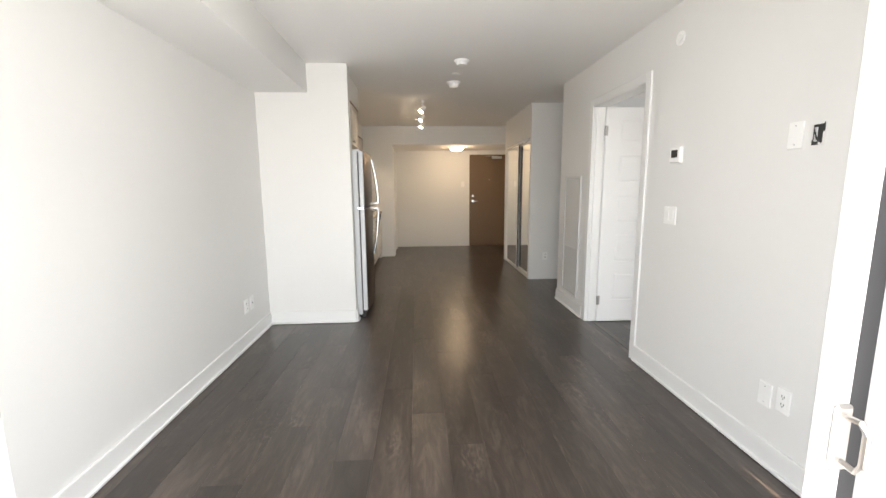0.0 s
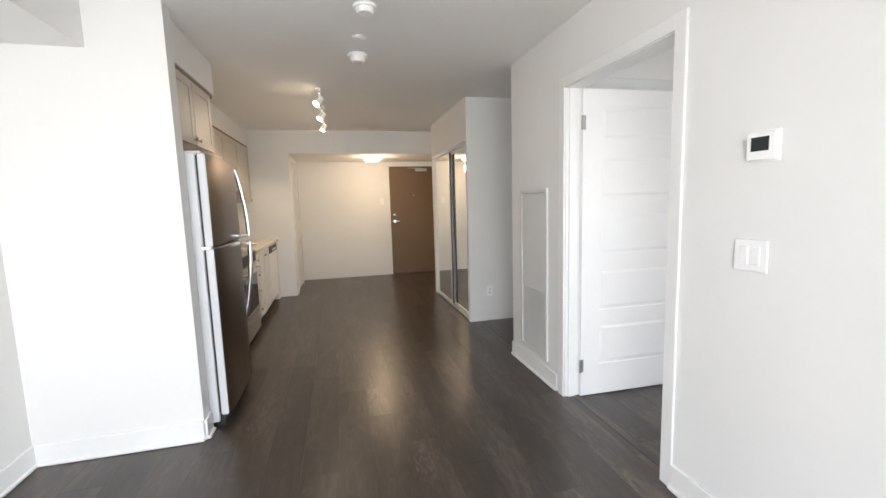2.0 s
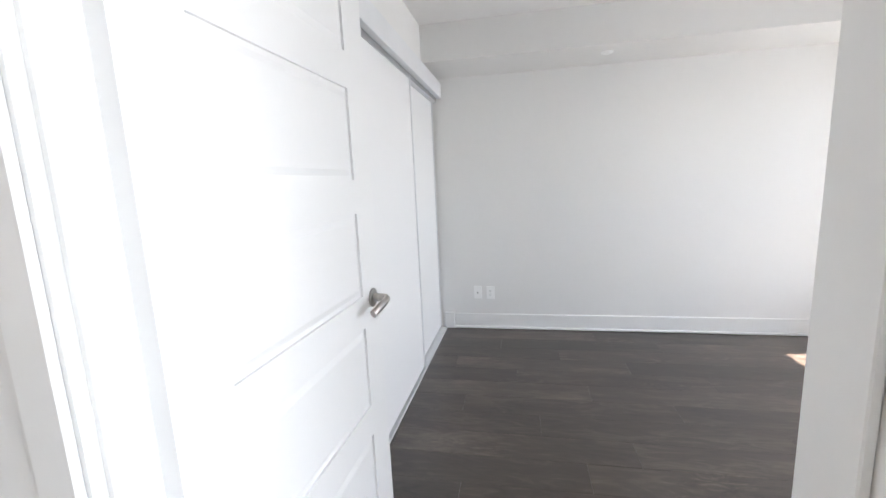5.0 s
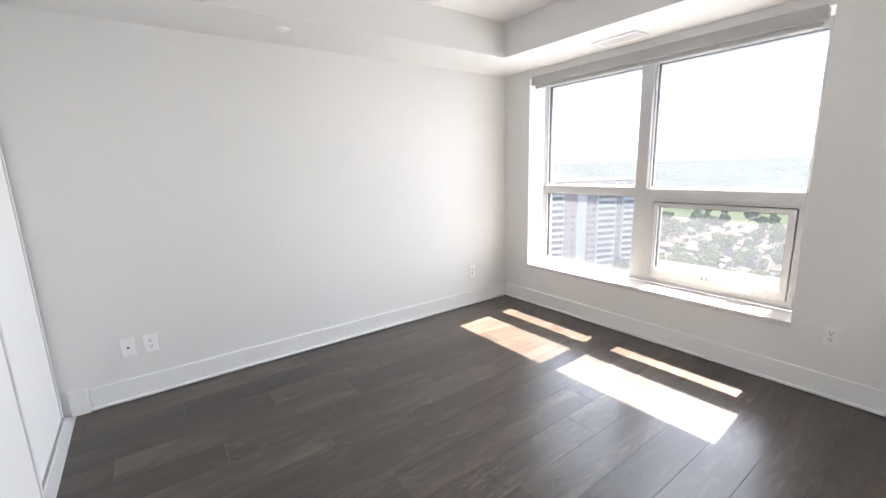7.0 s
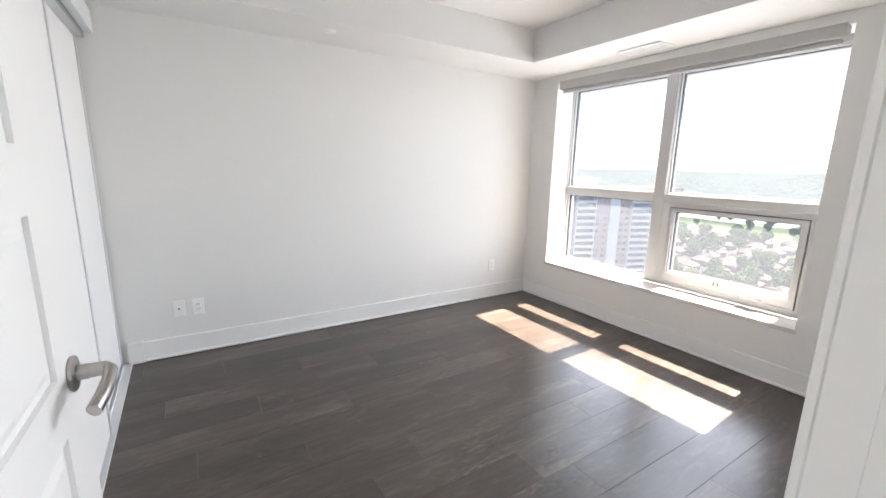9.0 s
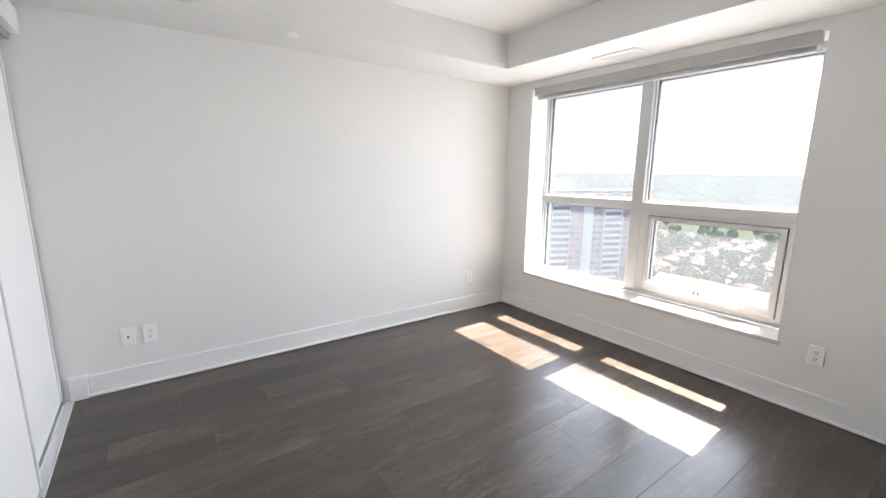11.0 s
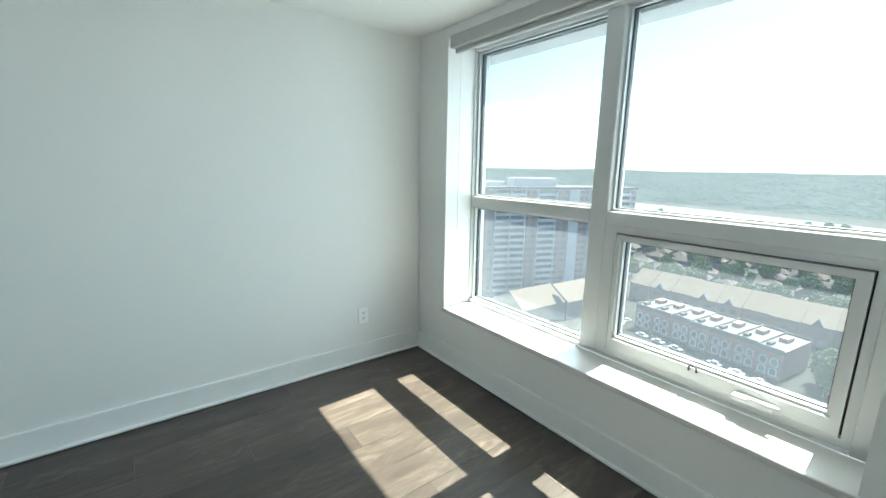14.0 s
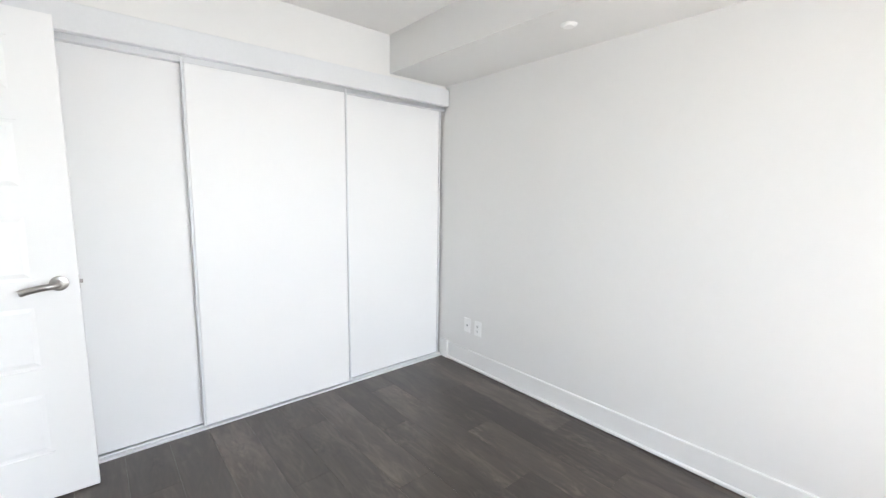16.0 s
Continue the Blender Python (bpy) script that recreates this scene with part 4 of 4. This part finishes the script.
plate("wall_outlet", "white cable outlet on the living room wall", "outlet", (XL, 3.585, 0.345), 90, "jack")
plate("wall_outlet", "white duplex outlet on the closet nib", "outlet", (1.66, 5.75, 0.345), 0, "duplex")
plate("light_switch", "white double rocker light switch", "light switch", (XR, 2.578, 1.149), -90, "rocker", 0.125, 0.116)
plate("light_switch", "white light switch beside the entry door", "light switch", (0.846, YEND, 1.40), 0, "rocker")
ob = thing("junction_box", "open dark electrical box without a cover", "junction box")
# no hole is cut: a dark plate paints the shade inside the box
part("box", boxes((XR - 0.002, 1.593, 1.508, XR + 0.002, 1.645, 1.598)), SLOT, ob, "flat dark plate for the shaded box opening")
part("torn_edge", boxes((XR - 0.004, 1.588, 1.506, XR - 0.0021, 1.597, 1.560), (XR - 0.004, 1.641, 1.530, XR - 0.0021, 1.649, 1.600), (XR - 0.004, 1.597, 1.592, XR - 0.0021, 1.641, 1.600), (XR - 0.0035, 1.597, 1.508, XR - 0.0021, 1.615, 1.519)), PAINT, ob)
part("inner_device", box(XR - 0.006, 1.620, 1.522, XR - 0.0021, 1.634, 1.580, bevel=0.001), ALU, ob, "bare metal strap inside")
part("wire", bm_tube(bmesh.new(), [(XR - 0.002, 1.60, 1.515), (XR - 0.010, 1.615, 1.53), (XR - 0.006, 1.63, 1.56), (XR - 0.002, 1.635, 1.58)], 0.003, 6), BLACKP, ob)
th = thing("thermostat", "white wall thermostat with a dark display", "thermostat", (XR, 2.551, 1.536), -90)
part("back_plate", box(-0.056, -0.004, -0.054, 0.056, 0, 0.054, bevel=0.003), PLASTIC, th)
part("body", box(-0.052, -0.022, -0.048, 0.052, -0.004, 0.048, bevel=0.005, seg=2), PLASTIC, th)
part("display", box(-0.034, -0.0232, -0.016, 0.030, -0.0215, 0.032, bevel=0.001), SCREEN, th, "dark display")

ac = thing("access_panel", "white framed air handler panel in the wall", "access panel")
ay0, ay1, az0, az1 = 4.082, 4.525, 0.165, 1.447
part("panel_frame", boxes((XR - 0.016, ay0, az0, XR, ay0 + 0.03, az1), (XR - 0.016, ay1 - 0.03, az0, XR, ay1, az1), (XR - 0.016, ay0 + 0.03, az0, XR, ay1 - 0.03, az0 + 0.03), (XR - 0.016, ay0 + 0.03, az1 - 0.03, XR, ay1 - 0.03, az1), bevel=0.003), PANELG, ac)
part("upper_leaf", box(XR - 0.009, ay0 + 0.033, 0.677, XR, ay1 - 0.033, az1 - 0.033, bevel=0.002), PANELG, ac)
lo = part("return_grille", box(XR - 0.004, ay0 + 0.033, az0 + 0.033, XR, ay1 - 0.033, 0.672), PANELG, ac)
sm = mesh_of("slat", box(XR - 0.009, ay0 + 0.036, -0.0035, XR - 0.004, ay1 - 0.036, 0.0035), PANELG)
for k in range(36):
    s = new("slat", sm)
    s.location, s.parent = (0, 0, az0 + 0.045 + k * 0.0131), lo

vt = thing("ceiling_vent", "white slotted air vent in the bedroom soffit", "air vent")
vx0, vx1, vy0, vy1 = 3.255, 3.595, 0.575, 0.745
# near-black plate paints the shade between the slats
part("backing", box(vx0 + 0.02, vy0 + 0.02, ZS - 0.002, vx1 - 0.02, vy1 - 0.02, ZS + 0.001), SLOT, vt)
part("frame", boxes((vx0, vy0, ZS - 0.010, vx0 + 0.024, vy1, ZS), (vx1 - 0.024, vy0, ZS - 0.010, vx1, vy1, ZS), (vx0 + 0.024, vy0, ZS - 0.010, vx1 - 0.024, vy0 + 0.024, ZS), (vx0 + 0.024, vy1 - 0.024, ZS - 0.010, vx1 - 0.024, vy1, ZS), bevel=0.002), PLASTIC, vt)
sm = mesh_of("slat", box(-0.0030, vy0 + 0.024, -0.009, 0.0030, vy1 - 0.024, -0.003), PLASTIC)
for k in range(20):
    s = new("slat", sm)
    s.location, s.parent = (vx0 + 0.034 + k * 0.0143, 0, ZS), vt

# ---- outside: land, river, hills ----
GZ = -58.0
g = setting("ground", boxes((-3000, -3600, GZ - 1, 4000, 60, GZ)), LAND, "hazy green and grey suburban land far below", "ground")


def sheet(name, pts, z, material, label, category):
    bm = bmesh.new()
    bm.faces.new([bm.verts.new((x, y, z)) for x, y in pts])
    return setting(name, bm, material, label, category)


sheet("meadow", ((420, -560), (60, -590), (-200, -560), (-200, -470), (40, -455), (160, -445), (260, -485)), GZ + 0.15, FIELD, "bright green meadow beside the river", "meadow")
sheet("water_river", ((900, -800), (430, -760), (250, -715), (60, -660), (-300, -640), (-300, -600), (60, -600), (200, -545), (330, -560), (520, -620), (900, -700)), GZ + 0.3, WATER, "pale river beyond the meadow", "river")
for pts in (((240, -225), (0, -232), (0, -224), (240, -217)), ((60, -100), (66, -100), (40, -400), (33, -400)), ((150, -230), (156, -230), (190, -380), (183, -380))):
    sheet("road", pts, GZ + 0.1, ROADM, "grey residential road", "road")


def hills():
    bm = bmesh.new()
    nx, ny = 90, 26
    grid = []
    for j in range(ny):
        row = []
        for i in range(nx):
            a = radians(-130 + 180 * i / (nx - 1))
            d = 800 + 2400 * (j / (ny - 1)) ** 1.3
            x, y = d * math.sin(a) + 300, -d * math.cos(a)
            h = (j / (ny - 1)) ** 0.8 * 62 + 24 * noise.noise((x * 0.0013, y * 0.0013, 0)) * min(1, j / 5) + 5 * noise.noise((x * 0.01, y * 0.01, 3))
            row.append(bm.verts.new((x, y, GZ - 3 + max(h, -2))))
        grid.append(row)
    for j in range(ny - 1):
        for i in range(nx - 1):
            bm.faces.new((grid[j][i], grid[j][i + 1], grid[j + 1][i + 1], grid[j + 1][i]))
    ob = new("far_hills", mesh_of("far_hills", bm, WOODS))
    tagged(ob, "hazy wooded ridge along the horizon", "hills", kind="structure")
    verts, faces = [], []
    rng = random.Random(5)
    for k in range(9000):
        a = radians(rng.uniform(-40, 46))
        u = rng.random()
        d = 760 + 2300 * u ** 1.5
        x, y = d * math.sin(a) + 300, -d * math.cos(a)
        j = ((d - 800) / 2400) if d > 800 else 0
        z = GZ - 3 + max(j, 0) ** 0.62 * 62 + 24 * noise.noise((x * 0.0013, y * 0.0013, 0)) * min(1, max(j, 0) ** 0.77 * 5)
        r = rng.uniform(4.5, 8.0) * (1 + d / 2500)
        o = len(verts)
        for q in range(2):
            for s in range(6):
                t = s * math.pi / 3 + q * 0.5 + rng.uniform(-0.2, 0.2)
                rr = r * (1.0 if q == 0 else 0.62) * rng.uniform(0.8, 1.2)
                verts.append((x + rr * math.cos(t), y + rr * math.sin(t), z + (r * 0.0 if q == 0 else r * 0.18)))
        verts.append((x + rng.uniform(-1, 1), y, z + r * rng.uniform(0.2, 0.5)))
        for s in range(6):
            t = (s + 1) % 6
            faces.append((o + s, o + t, o + 6 + t, o + 6 + s))
            faces.append((o + 6 + s, o + 6 + t, o + 12))
    me = bpy.data.meshes.new("far_woods")
    me.from_pydata(verts, [], faces)
    me.materials.append(WOODS)
    me.shade_smooth()
    tagged(new("far_woods", me), "dense far woodland canopy", "woods", kind="stuff")


hills()


# ---- outside: tower block ----
def tower():
    p0, p1 = Vector((150, -92)), Vector((107, -197))
    length = (p1 - p0).length
    ang = math.degrees(math.atan2(p1.y - p0.y, p1.x - p0.x))
    H = 50.4
    tw = thing("apartment_tower", "brown brick apartment tower with pale balcony bays", "apartment building", (p0.x, p0.y, GZ), ang)
    # local x runs along the facade, local y into the block
    part("wall", box(0, 0, 0, length, 19, H), BRICK, tw, "brown brick walls")
    part("roof", boxes((-0.3, -0.3, H, length + 0.3, 19.3, H + 0.9)), PARAPET, tw)
    part("penthouse", box(50, 5, H + 0.9, 72, 14, H + 4.8), PALEB, tw, "pale rooftop plant room")
    part("penthouse", box(37, 6, H + 0.9, 46, 13, H + 3.0), PALEB, tw)
    floors, fh = 17, 2.95
    bays = [("brick", 8), ("balc", 12), ("brick", 7), ("pier", 5), ("brick", 6.5), ("balc", 15), ("brick", 6), ("balc", 9.5), ("brick", 7.5), ("pier", 5), ("brick", 5.5), ("balc", 10), ("brick", 4), ("balc", 8), ("brick", 4)]
    wm = mesh_of("window", box(0, -0.12, 0, 1.5, 0.05, 1.5), WINDOWD)
    fm = mesh_of("window_surround", boxes((-0.12, -0.08, -0.15, 1.62, 0.04, 0), (-0.12, -0.08, 1.5, 1.62, 0.04, 1.62)), PALEB)
    x = 0.0
    for kind, w in bays:
        if x + w > length:
            break
        if kind == "pier":
            part("pier", box(x, -0.7, 0, x + w, 0.0, H - 0.2), PALEB, tw, "pale blank concrete pier")
        elif kind == "balc":
            bm_s = mesh_of("balcony", boxes((0, -1.7, -0.2, w, 0.0, 0.0), (0, -1.7, 0.0, w, -1.58, 1.05)), PALEB)
            # dark band on the flat wall: balcony glazing plus the recess's painted shade
            rm = mesh_of("recess", box(0.2, -0.1, 1.0, w - 0.2, 0.02, 2.6), WINDOWD)
            fins = [0.0, w - 0.3] + ([w / 2 - 0.15] if w > 10 else [])
            part("balcony_fin", boxes(*[(x + f, -1.75, 0, x + f + 0.3, -0.005, H - 0.3) for f in fins]), PALEB, tw)
            for k in range(floors):
                for me in (bm_s, rm):
                    o = new("balcony" if me is bm_s else "window", me)
                    o.parent, o.location = tw, (x, 0, k * fh + 0.25)
        else:
            n = max(2, int(w // 2.7))
            for k in range(floors):
                for q in range(n):
                    ox = x + (q + 0.5) * w / n - 0.75
                    o = new("window", wm)
                    o.parent, o.location = tw, (ox, 0, k * fh + 1.0)
                    f = new("window_surround", fm)
                    f.parent, f.location = tw, (ox, 0, k * fh + 1.0)
        x += w


tower()


# ---- outside: town houses ----
def terrace(label, at, rz, units, uw, depth, wall_h, roof, wallm, roofm, group, rh=3.4, dormers=()):
    """A row of joined houses along local x, front towards local -y; each unit is a thing."""
    base = thing("town_house", label, "house", (0, 0, 0), 0, group)
    part("wall", box(0.02, 0, 0, uw - 0.02, depth, wall_h), wallm, base)
    bm = bmesh.new()
    if roof == "gable":
        pr = [(-0.4, wall_h), (depth / 2, wall_h + rh), (depth + 0.4, wall_h)]
        a = [bm.verts.new((0, y, z)) for y, z in pr]
        b = [bm.verts.new((uw, y, z)) for y, z in pr]
        bm.faces.new(a), bm.faces.new(b[::-1])
        for i in range(3):
            j = (i + 1) % 3
            bm.faces.new((a[i], a[j], b[j], b[i]))
        part("roof", bm, roofm, base, "tan shingled gable roof")
        part("party_wall", box(-0.18, -0.2, wall_h - 0.5, 0.18, depth + 0.2, wall_h + 0.4), wallm, base)
    else:
        part("roof", boxes((0.02, 0, wall_h, uw - 0.02, depth, wall_h + 0.2)), roofm, base, "flat grey roof")
        part("parapet", boxes((0, -0.15, wall_h - 0.6, uw, 0.15, wall_h + 0.9), (0, depth - 0.15, wall_h - 0.6, uw, depth + 0.15, wall_h + 0.9), (-0.12, 0.15, wall_h, 0.12, depth - 0.15, wall_h + 0.8)), PARAPET, base)
        part("roof_box", box(uw * 0.25, depth * 0.50, wall_h + 0.2, uw * 0.6, depth * 0.72, wall_h + 1.5), RUSSET, base)
        part("roof_unit", box(uw * 0.15, depth * 0.15, wall_h + 0.2, uw * 0.35, depth * 0.3, wall_h + 1.1), GREYROOF, base)
    for z in (1.2, 4.2, 7.0):
        if z + 1.6 < wall_h:
            for u in (0.18, 0.60):
                if roof == "gable":
                    part("window", box(uw * u, -0.08, z, uw * (u + 0.22), 0.02, z + 1.5), WINDOWD, base)
                else:
                    wb = box(uw * u, -0.10, z, uw * (u + 0.22), 0.02, z + 1.2)
                    bm_cyl(wb, (uw * (u + 0.11), -0.04, z + 1.2), uw * 0.11, 0.12, "y", 12)
                    part("window", wb, WINDOWD, base, "arched window")
                    part("arch_surround", bm_cyl(box(uw * u - 0.35, -0.06, z - 0.3, uw * (u + 0.22) + 0.35, 0.01, z + 1.2), (uw * (u + 0.11), -0.025, z + 1.2), uw * 0.11 + 0.35, 0.07, "y", 14), PALEB, base)
    m0 = pose(*at, 0, 0, rz) @ Matrix.Translation((units * uw, 0, 0)) @ pose(0, 0, 0, 0, 0, 180)
    base.matrix_basis = m0
    row = [base] + [copy_thing(base, m0 @ Matrix.Translation((k * uw, (k % 3) * 0.5, 0))) for k in range(1, units)]
    for k in dormers:
        dm, c, half, dz = bmesh.new(), uw * 0.5, 1.7, wall_h + 2.6
        v = [dm.verts.new(q) for q in ((c - half, -0.6, wall_h - 0.1), (c + half, -0.6, wall_h - 0.1), (c, -0.6, dz), (c, depth * 0.5 * 2.6 / rh, dz))]
        dm.faces.new((v[0], v[1], v[2])), dm.faces.new((v[1], v[3], v[2])), dm.faces.new((v[0], v[2], v[3]))
        part("dormer", dm, SLATE, next(o for o in row[k].children if o.name.startswith("roof")), "small dark gabled dormer")


G1 = "beige terraces below the tower"
terrace("beige town house with a tan gabled roof", (92, -162, GZ), 81.3, 7, 7.5, 18, 7.5, "gable", STUCCO, SHINGLE, G1, 5.2, (2,))
terrace("beige town house with a tan gabled roof", (-10, -183, GZ), 0, 12, 9.0, 20, 7.6, "gable", STUCCO, SHINGLE, "long beige terrace", 5.6, (1, 3, 4, 7, 10))
terrace("flat-roofed brick town house with arched windows", (30, -142.5, GZ), -8, 7, 6.8, 18, 8.6, "flat", RUSSET, FLATROOF, "flat-roofed brick terrace")


def parked_car():
    """Small saloon: lower body, glazed cabin, four wheels; length along local x."""
    c = thing("car", "small parked car on the street below", "car", group="parked cars")
    part("body", box(-2.1, -0.85, 0.3, 2.1, 0.85, 0.85, bevel=0.12, seg=2), CARP, c)
    bm = box(-1.2, -0.75, 0.84, 1.0, 0.75, 1.42)
    for v in bm.verts:
        if v.co.z > 1:
            v.co.x, v.co.y = v.co.x * 0.72, v.co.y * 0.86
    cab = part("cabin", bm, WINDOWD, c, "dark glazed cabin")
    part("roof_panel", box(-0.8, -0.62, 1.42, 0.68, 0.62, 1.46, bevel=0.015), CARP, cab)
    for x in (-1.3, 1.3):
        for y in (-0.8, 0.8):
            part("wheel", bm_cyl(bmesh.new(), (x, y, 0.32), 0.32, 0.2, "y", 14), BLACKP, c)
    return c


rng = random.Random(31)
CARP = mat("car_paint", (0.20, 0.20, 0.21), 0.3, var=0.02, rnd=1.6)
first = parked_car()
bays = [(81 + rng.uniform(-0.5, 0.5), -112 - k * 5.6, 90) for k in range(8)] + [(33 + k * 6.2, -136.5 - k * 0.87, -8) for k in range(7) if k != 3] + [(68 + k * 3.1, -128 + rng.uniform(-0.4, 0.4), 85) for k in range(4)]
first.matrix_basis = pose(*bays[0][:2], GZ, 0, 0, bays[0][2])
for x, y, r in bays[1:]:
    copy_thing(first, pose(x, y, GZ, 0, 0, r + rng.choice((0, 180))))


def small_house():
    h = thing("house", "small suburban house with a brown hipped roof", "house", group="suburban houses")
    part("wall", box(-5, -4, 0, 5, 4, 3.6), STUCCO, h)
    bm = bmesh.new()
    lo = [bm.verts.new(q) for q in ((-5.5, -4.5, 3.5), (5.5, -4.5, 3.5), (5.5, 4.5, 3.5), (-5.5, 4.5, 3.5))]
    a, b = bm.verts.new((-2, 0, 6)), bm.verts.new((2, 0, 6))
    bm.faces.new((lo[0], lo[1], b, a)), bm.faces.new((lo[1], lo[2], b)), bm.faces.new((lo[2], lo[3], a, b)), bm.faces.new((lo[3], lo[0], a)), bm.faces.new(lo[::-1])
    part("roof", bm, GREYROOF, h)
    for x in (-3.2, 1.6):
        part("window", box(x, 3.95, 1.2, x + 1.6, 4.06, 2.5), WINDOWD, h)
    part("garage_door", box(2.2, 3.97, 0.1, 4.6, 4.07, 2.3), PALEB, h)
    return h


rng = random.Random(11)
proto = small_house()
spots = []
for j in range(10):
    for i in range(16):
        y = -238 - j * 19 + rng.uniform(-3, 3)
        x = 6 + i * 17 + rng.uniform(-3, 3) + j * 4
        if x < 30 + 0.72 * -y:
            spots.append((x, y))
proto.matrix_basis = pose(*spots[0], GZ, 0, 0, 5)
for x, y in spots[1:]:
    copy_thing(proto, pose(x, y, GZ, 0, 0, rng.choice((0, 90, 180, 270)) + rng.uniform(-8, 8)))


def tree(seed, height):
    """Tapered trunk with limbs and a ragged crown of many small leaf clumps."""
    r = random.Random(seed)
    t = thing("tree", "leafy green deciduous tree", "tree", group="street trees")
    bm = bmesh.new()
    bm_cyl(bm, (0, 0, height * 0.2), 0.32, height * 0.4, "z", 8, r2=0.18)
    for k in range(5):
        a = k * 1.26 + r.random()
        bm_tube(bm, [(0, 0, height * 0.34), (math.cos(a) * height * 0.1, math.sin(a) * height * 0.1, height * 0.5), (math.cos(a) * height * 0.2, math.sin(a) * height * 0.2, height * 0.66)], 0.1, 5)
    part("trunk", bm, BARK, t)
    verts, faces = [], []
    for k in range(420):
        u, v, w = r.gauss(0, 1), r.gauss(0, 1), r.gauss(0, 1)
        n = math.sqrt(u * u + v * v + w * w) or 1
        rad = r.uniform(0.55, 1.0) * (0.8 + 0.35 * noise.noise((u / n * 2 + seed, v / n * 2, w / n * 2)))
        c = Vector((u / n * rad * height * 0.36, v / n * rad * height * 0.36, height * 0.62 + w / n * rad * height * 0.36))
        s = height * r.uniform(0.035, 0.07)
        o = len(verts)
        e1, e2 = Vector((r.gauss(0, 1), r.gauss(0, 1), r.gauss(0, 1))).normalized() * s, Vector((r.gauss(0, 1), r.gauss(0, 1), r.gauss(0, 1))).normalized() * s
        e3 = e1.cross(e2).normalized() * s * 0.5
        verts += [c - e1, c - e2, c + e1, c + e2, c + e3]
        faces += [(o, o + 1, o + 4), (o + 1, o + 2, o + 4), (o + 2, o + 3, o + 4), (o + 3, o, o + 4)]
    me = bpy.data.meshes.new("crown")
    me.from_pydata(verts, [], faces)
    me.materials.append(LEAF)
    cr = new("crown", me)
    cr.parent = t
    return t


kinds = [tree(3, 11), tree(8, 14), tree(21, 9)]
places = []
for k in range(190):
    y = -rng.uniform(212, 430)
    x = rng.uniform(0, 40 - 0.75 * y)
    places.append((x, y))
places += [(rng.uniform(0, 330), -rng.uniform(435, 560)) for _ in range(40)] + [(112 + rng.uniform(-5, 5), -188 + rng.uniform(-8, 6)) for _ in range(6)] + [(rng.uniform(0, 95), -213 + rng.uniform(-8, 6)) for _ in range(30)] + [(19 + rng.uniform(-5, 5), -148 + rng.uniform(-6, 6)) for _ in range(6)]
for k, (x, y) in enumerate(places):
    m = pose(x, y, GZ, 0, 0, rng.uniform(0, 360))
    if k < 3:
        kinds[k].matrix_basis = m
    else:
        copy_thing(kinds[k % 3], m)

# ---- floor planks ----
FL = thing("floor", "dark grey-brown wood-look plank floor", "floor", kind="structure")
PW, PL = 0.1925, 1.22
plank_meshes = {}
rng = random.Random(2)


def lay(x0, x1, y0, y1):
    key = (round(x1 - x0, 3), round(y1 - y0, 3))
    if key not in plank_meshes:
        w, l = key
        plank_meshes[key] = mesh_of("plank", box(-w / 2 + 0.0002, -l / 2 + 0.0002, -0.010, w / 2 - 0.0002, l / 2 - 0.0002, 0.0, bevel=0.0006), PLANK)
    o = new("plank", plank_meshes[key])
    o.location, o.parent = ((x0 + x1) / 2, (y0 + y1) / 2, 0), FL


# the two rooms are laid apart and meet under the door; ends seen on some boards give their phase
ENDS = {-3: 2.57, -2: 2.26, -1: 1.945, 0: 2.76, 1: 2.42, 22: 2.17, 23: 2.35, 24: 1.775}


def board_row(k, x0, x1, runs):
    for a, b in runs:
        y = ENDS.get(k, (k * 0.37 % 1.0) * PL) % PL + math.floor(a / PL) * PL - PL
        while y < b:
            y0, y1 = max(y, a), min(y + PL, b)
            if y1 - y0 > 0.03:
                lay(x0, x1, y0, y1)
            y += PL


for k in range(-10, 11):
    x0, x1 = max(0.158 + k * PW, XL), min(0.158 + (k + 1) * PW, 1.547)
    xc = (x0 + x1) / 2
    if x1 < -0.86:
        board_row(k, x0, x1, [(0.36, YP + 0.02)])
    elif x1 < XJ:
        board_row(k, x0, x1, [(0.36, YH + 0.02)])
    elif xc < 1.42:
        board_row(k, x0, x1, [(0.36, YEND + 0.03)])
    elif x1 - x0 > 0.02:
        board_row(k, x0, x1, [(0.36, 5.80), (7.40, YEND + 0.03)])
for k in range(17, 36):
    x0, x1 = max(2.176 + (k - 21) * PW, 1.549), min(2.176 + (k - 20) * PW, XE + 0.02)
    if x1 - x0 > 0.02:
        xc = (x0 + x1) / 2
        board_row(k, x0, x1, [(YW - 0.02, YC + 0.15)] + ([(4.66, 5.79)] if xc < 3.05 else []) + ([(7.44, YEND + 0.03)] if xc < 2.1 else []))
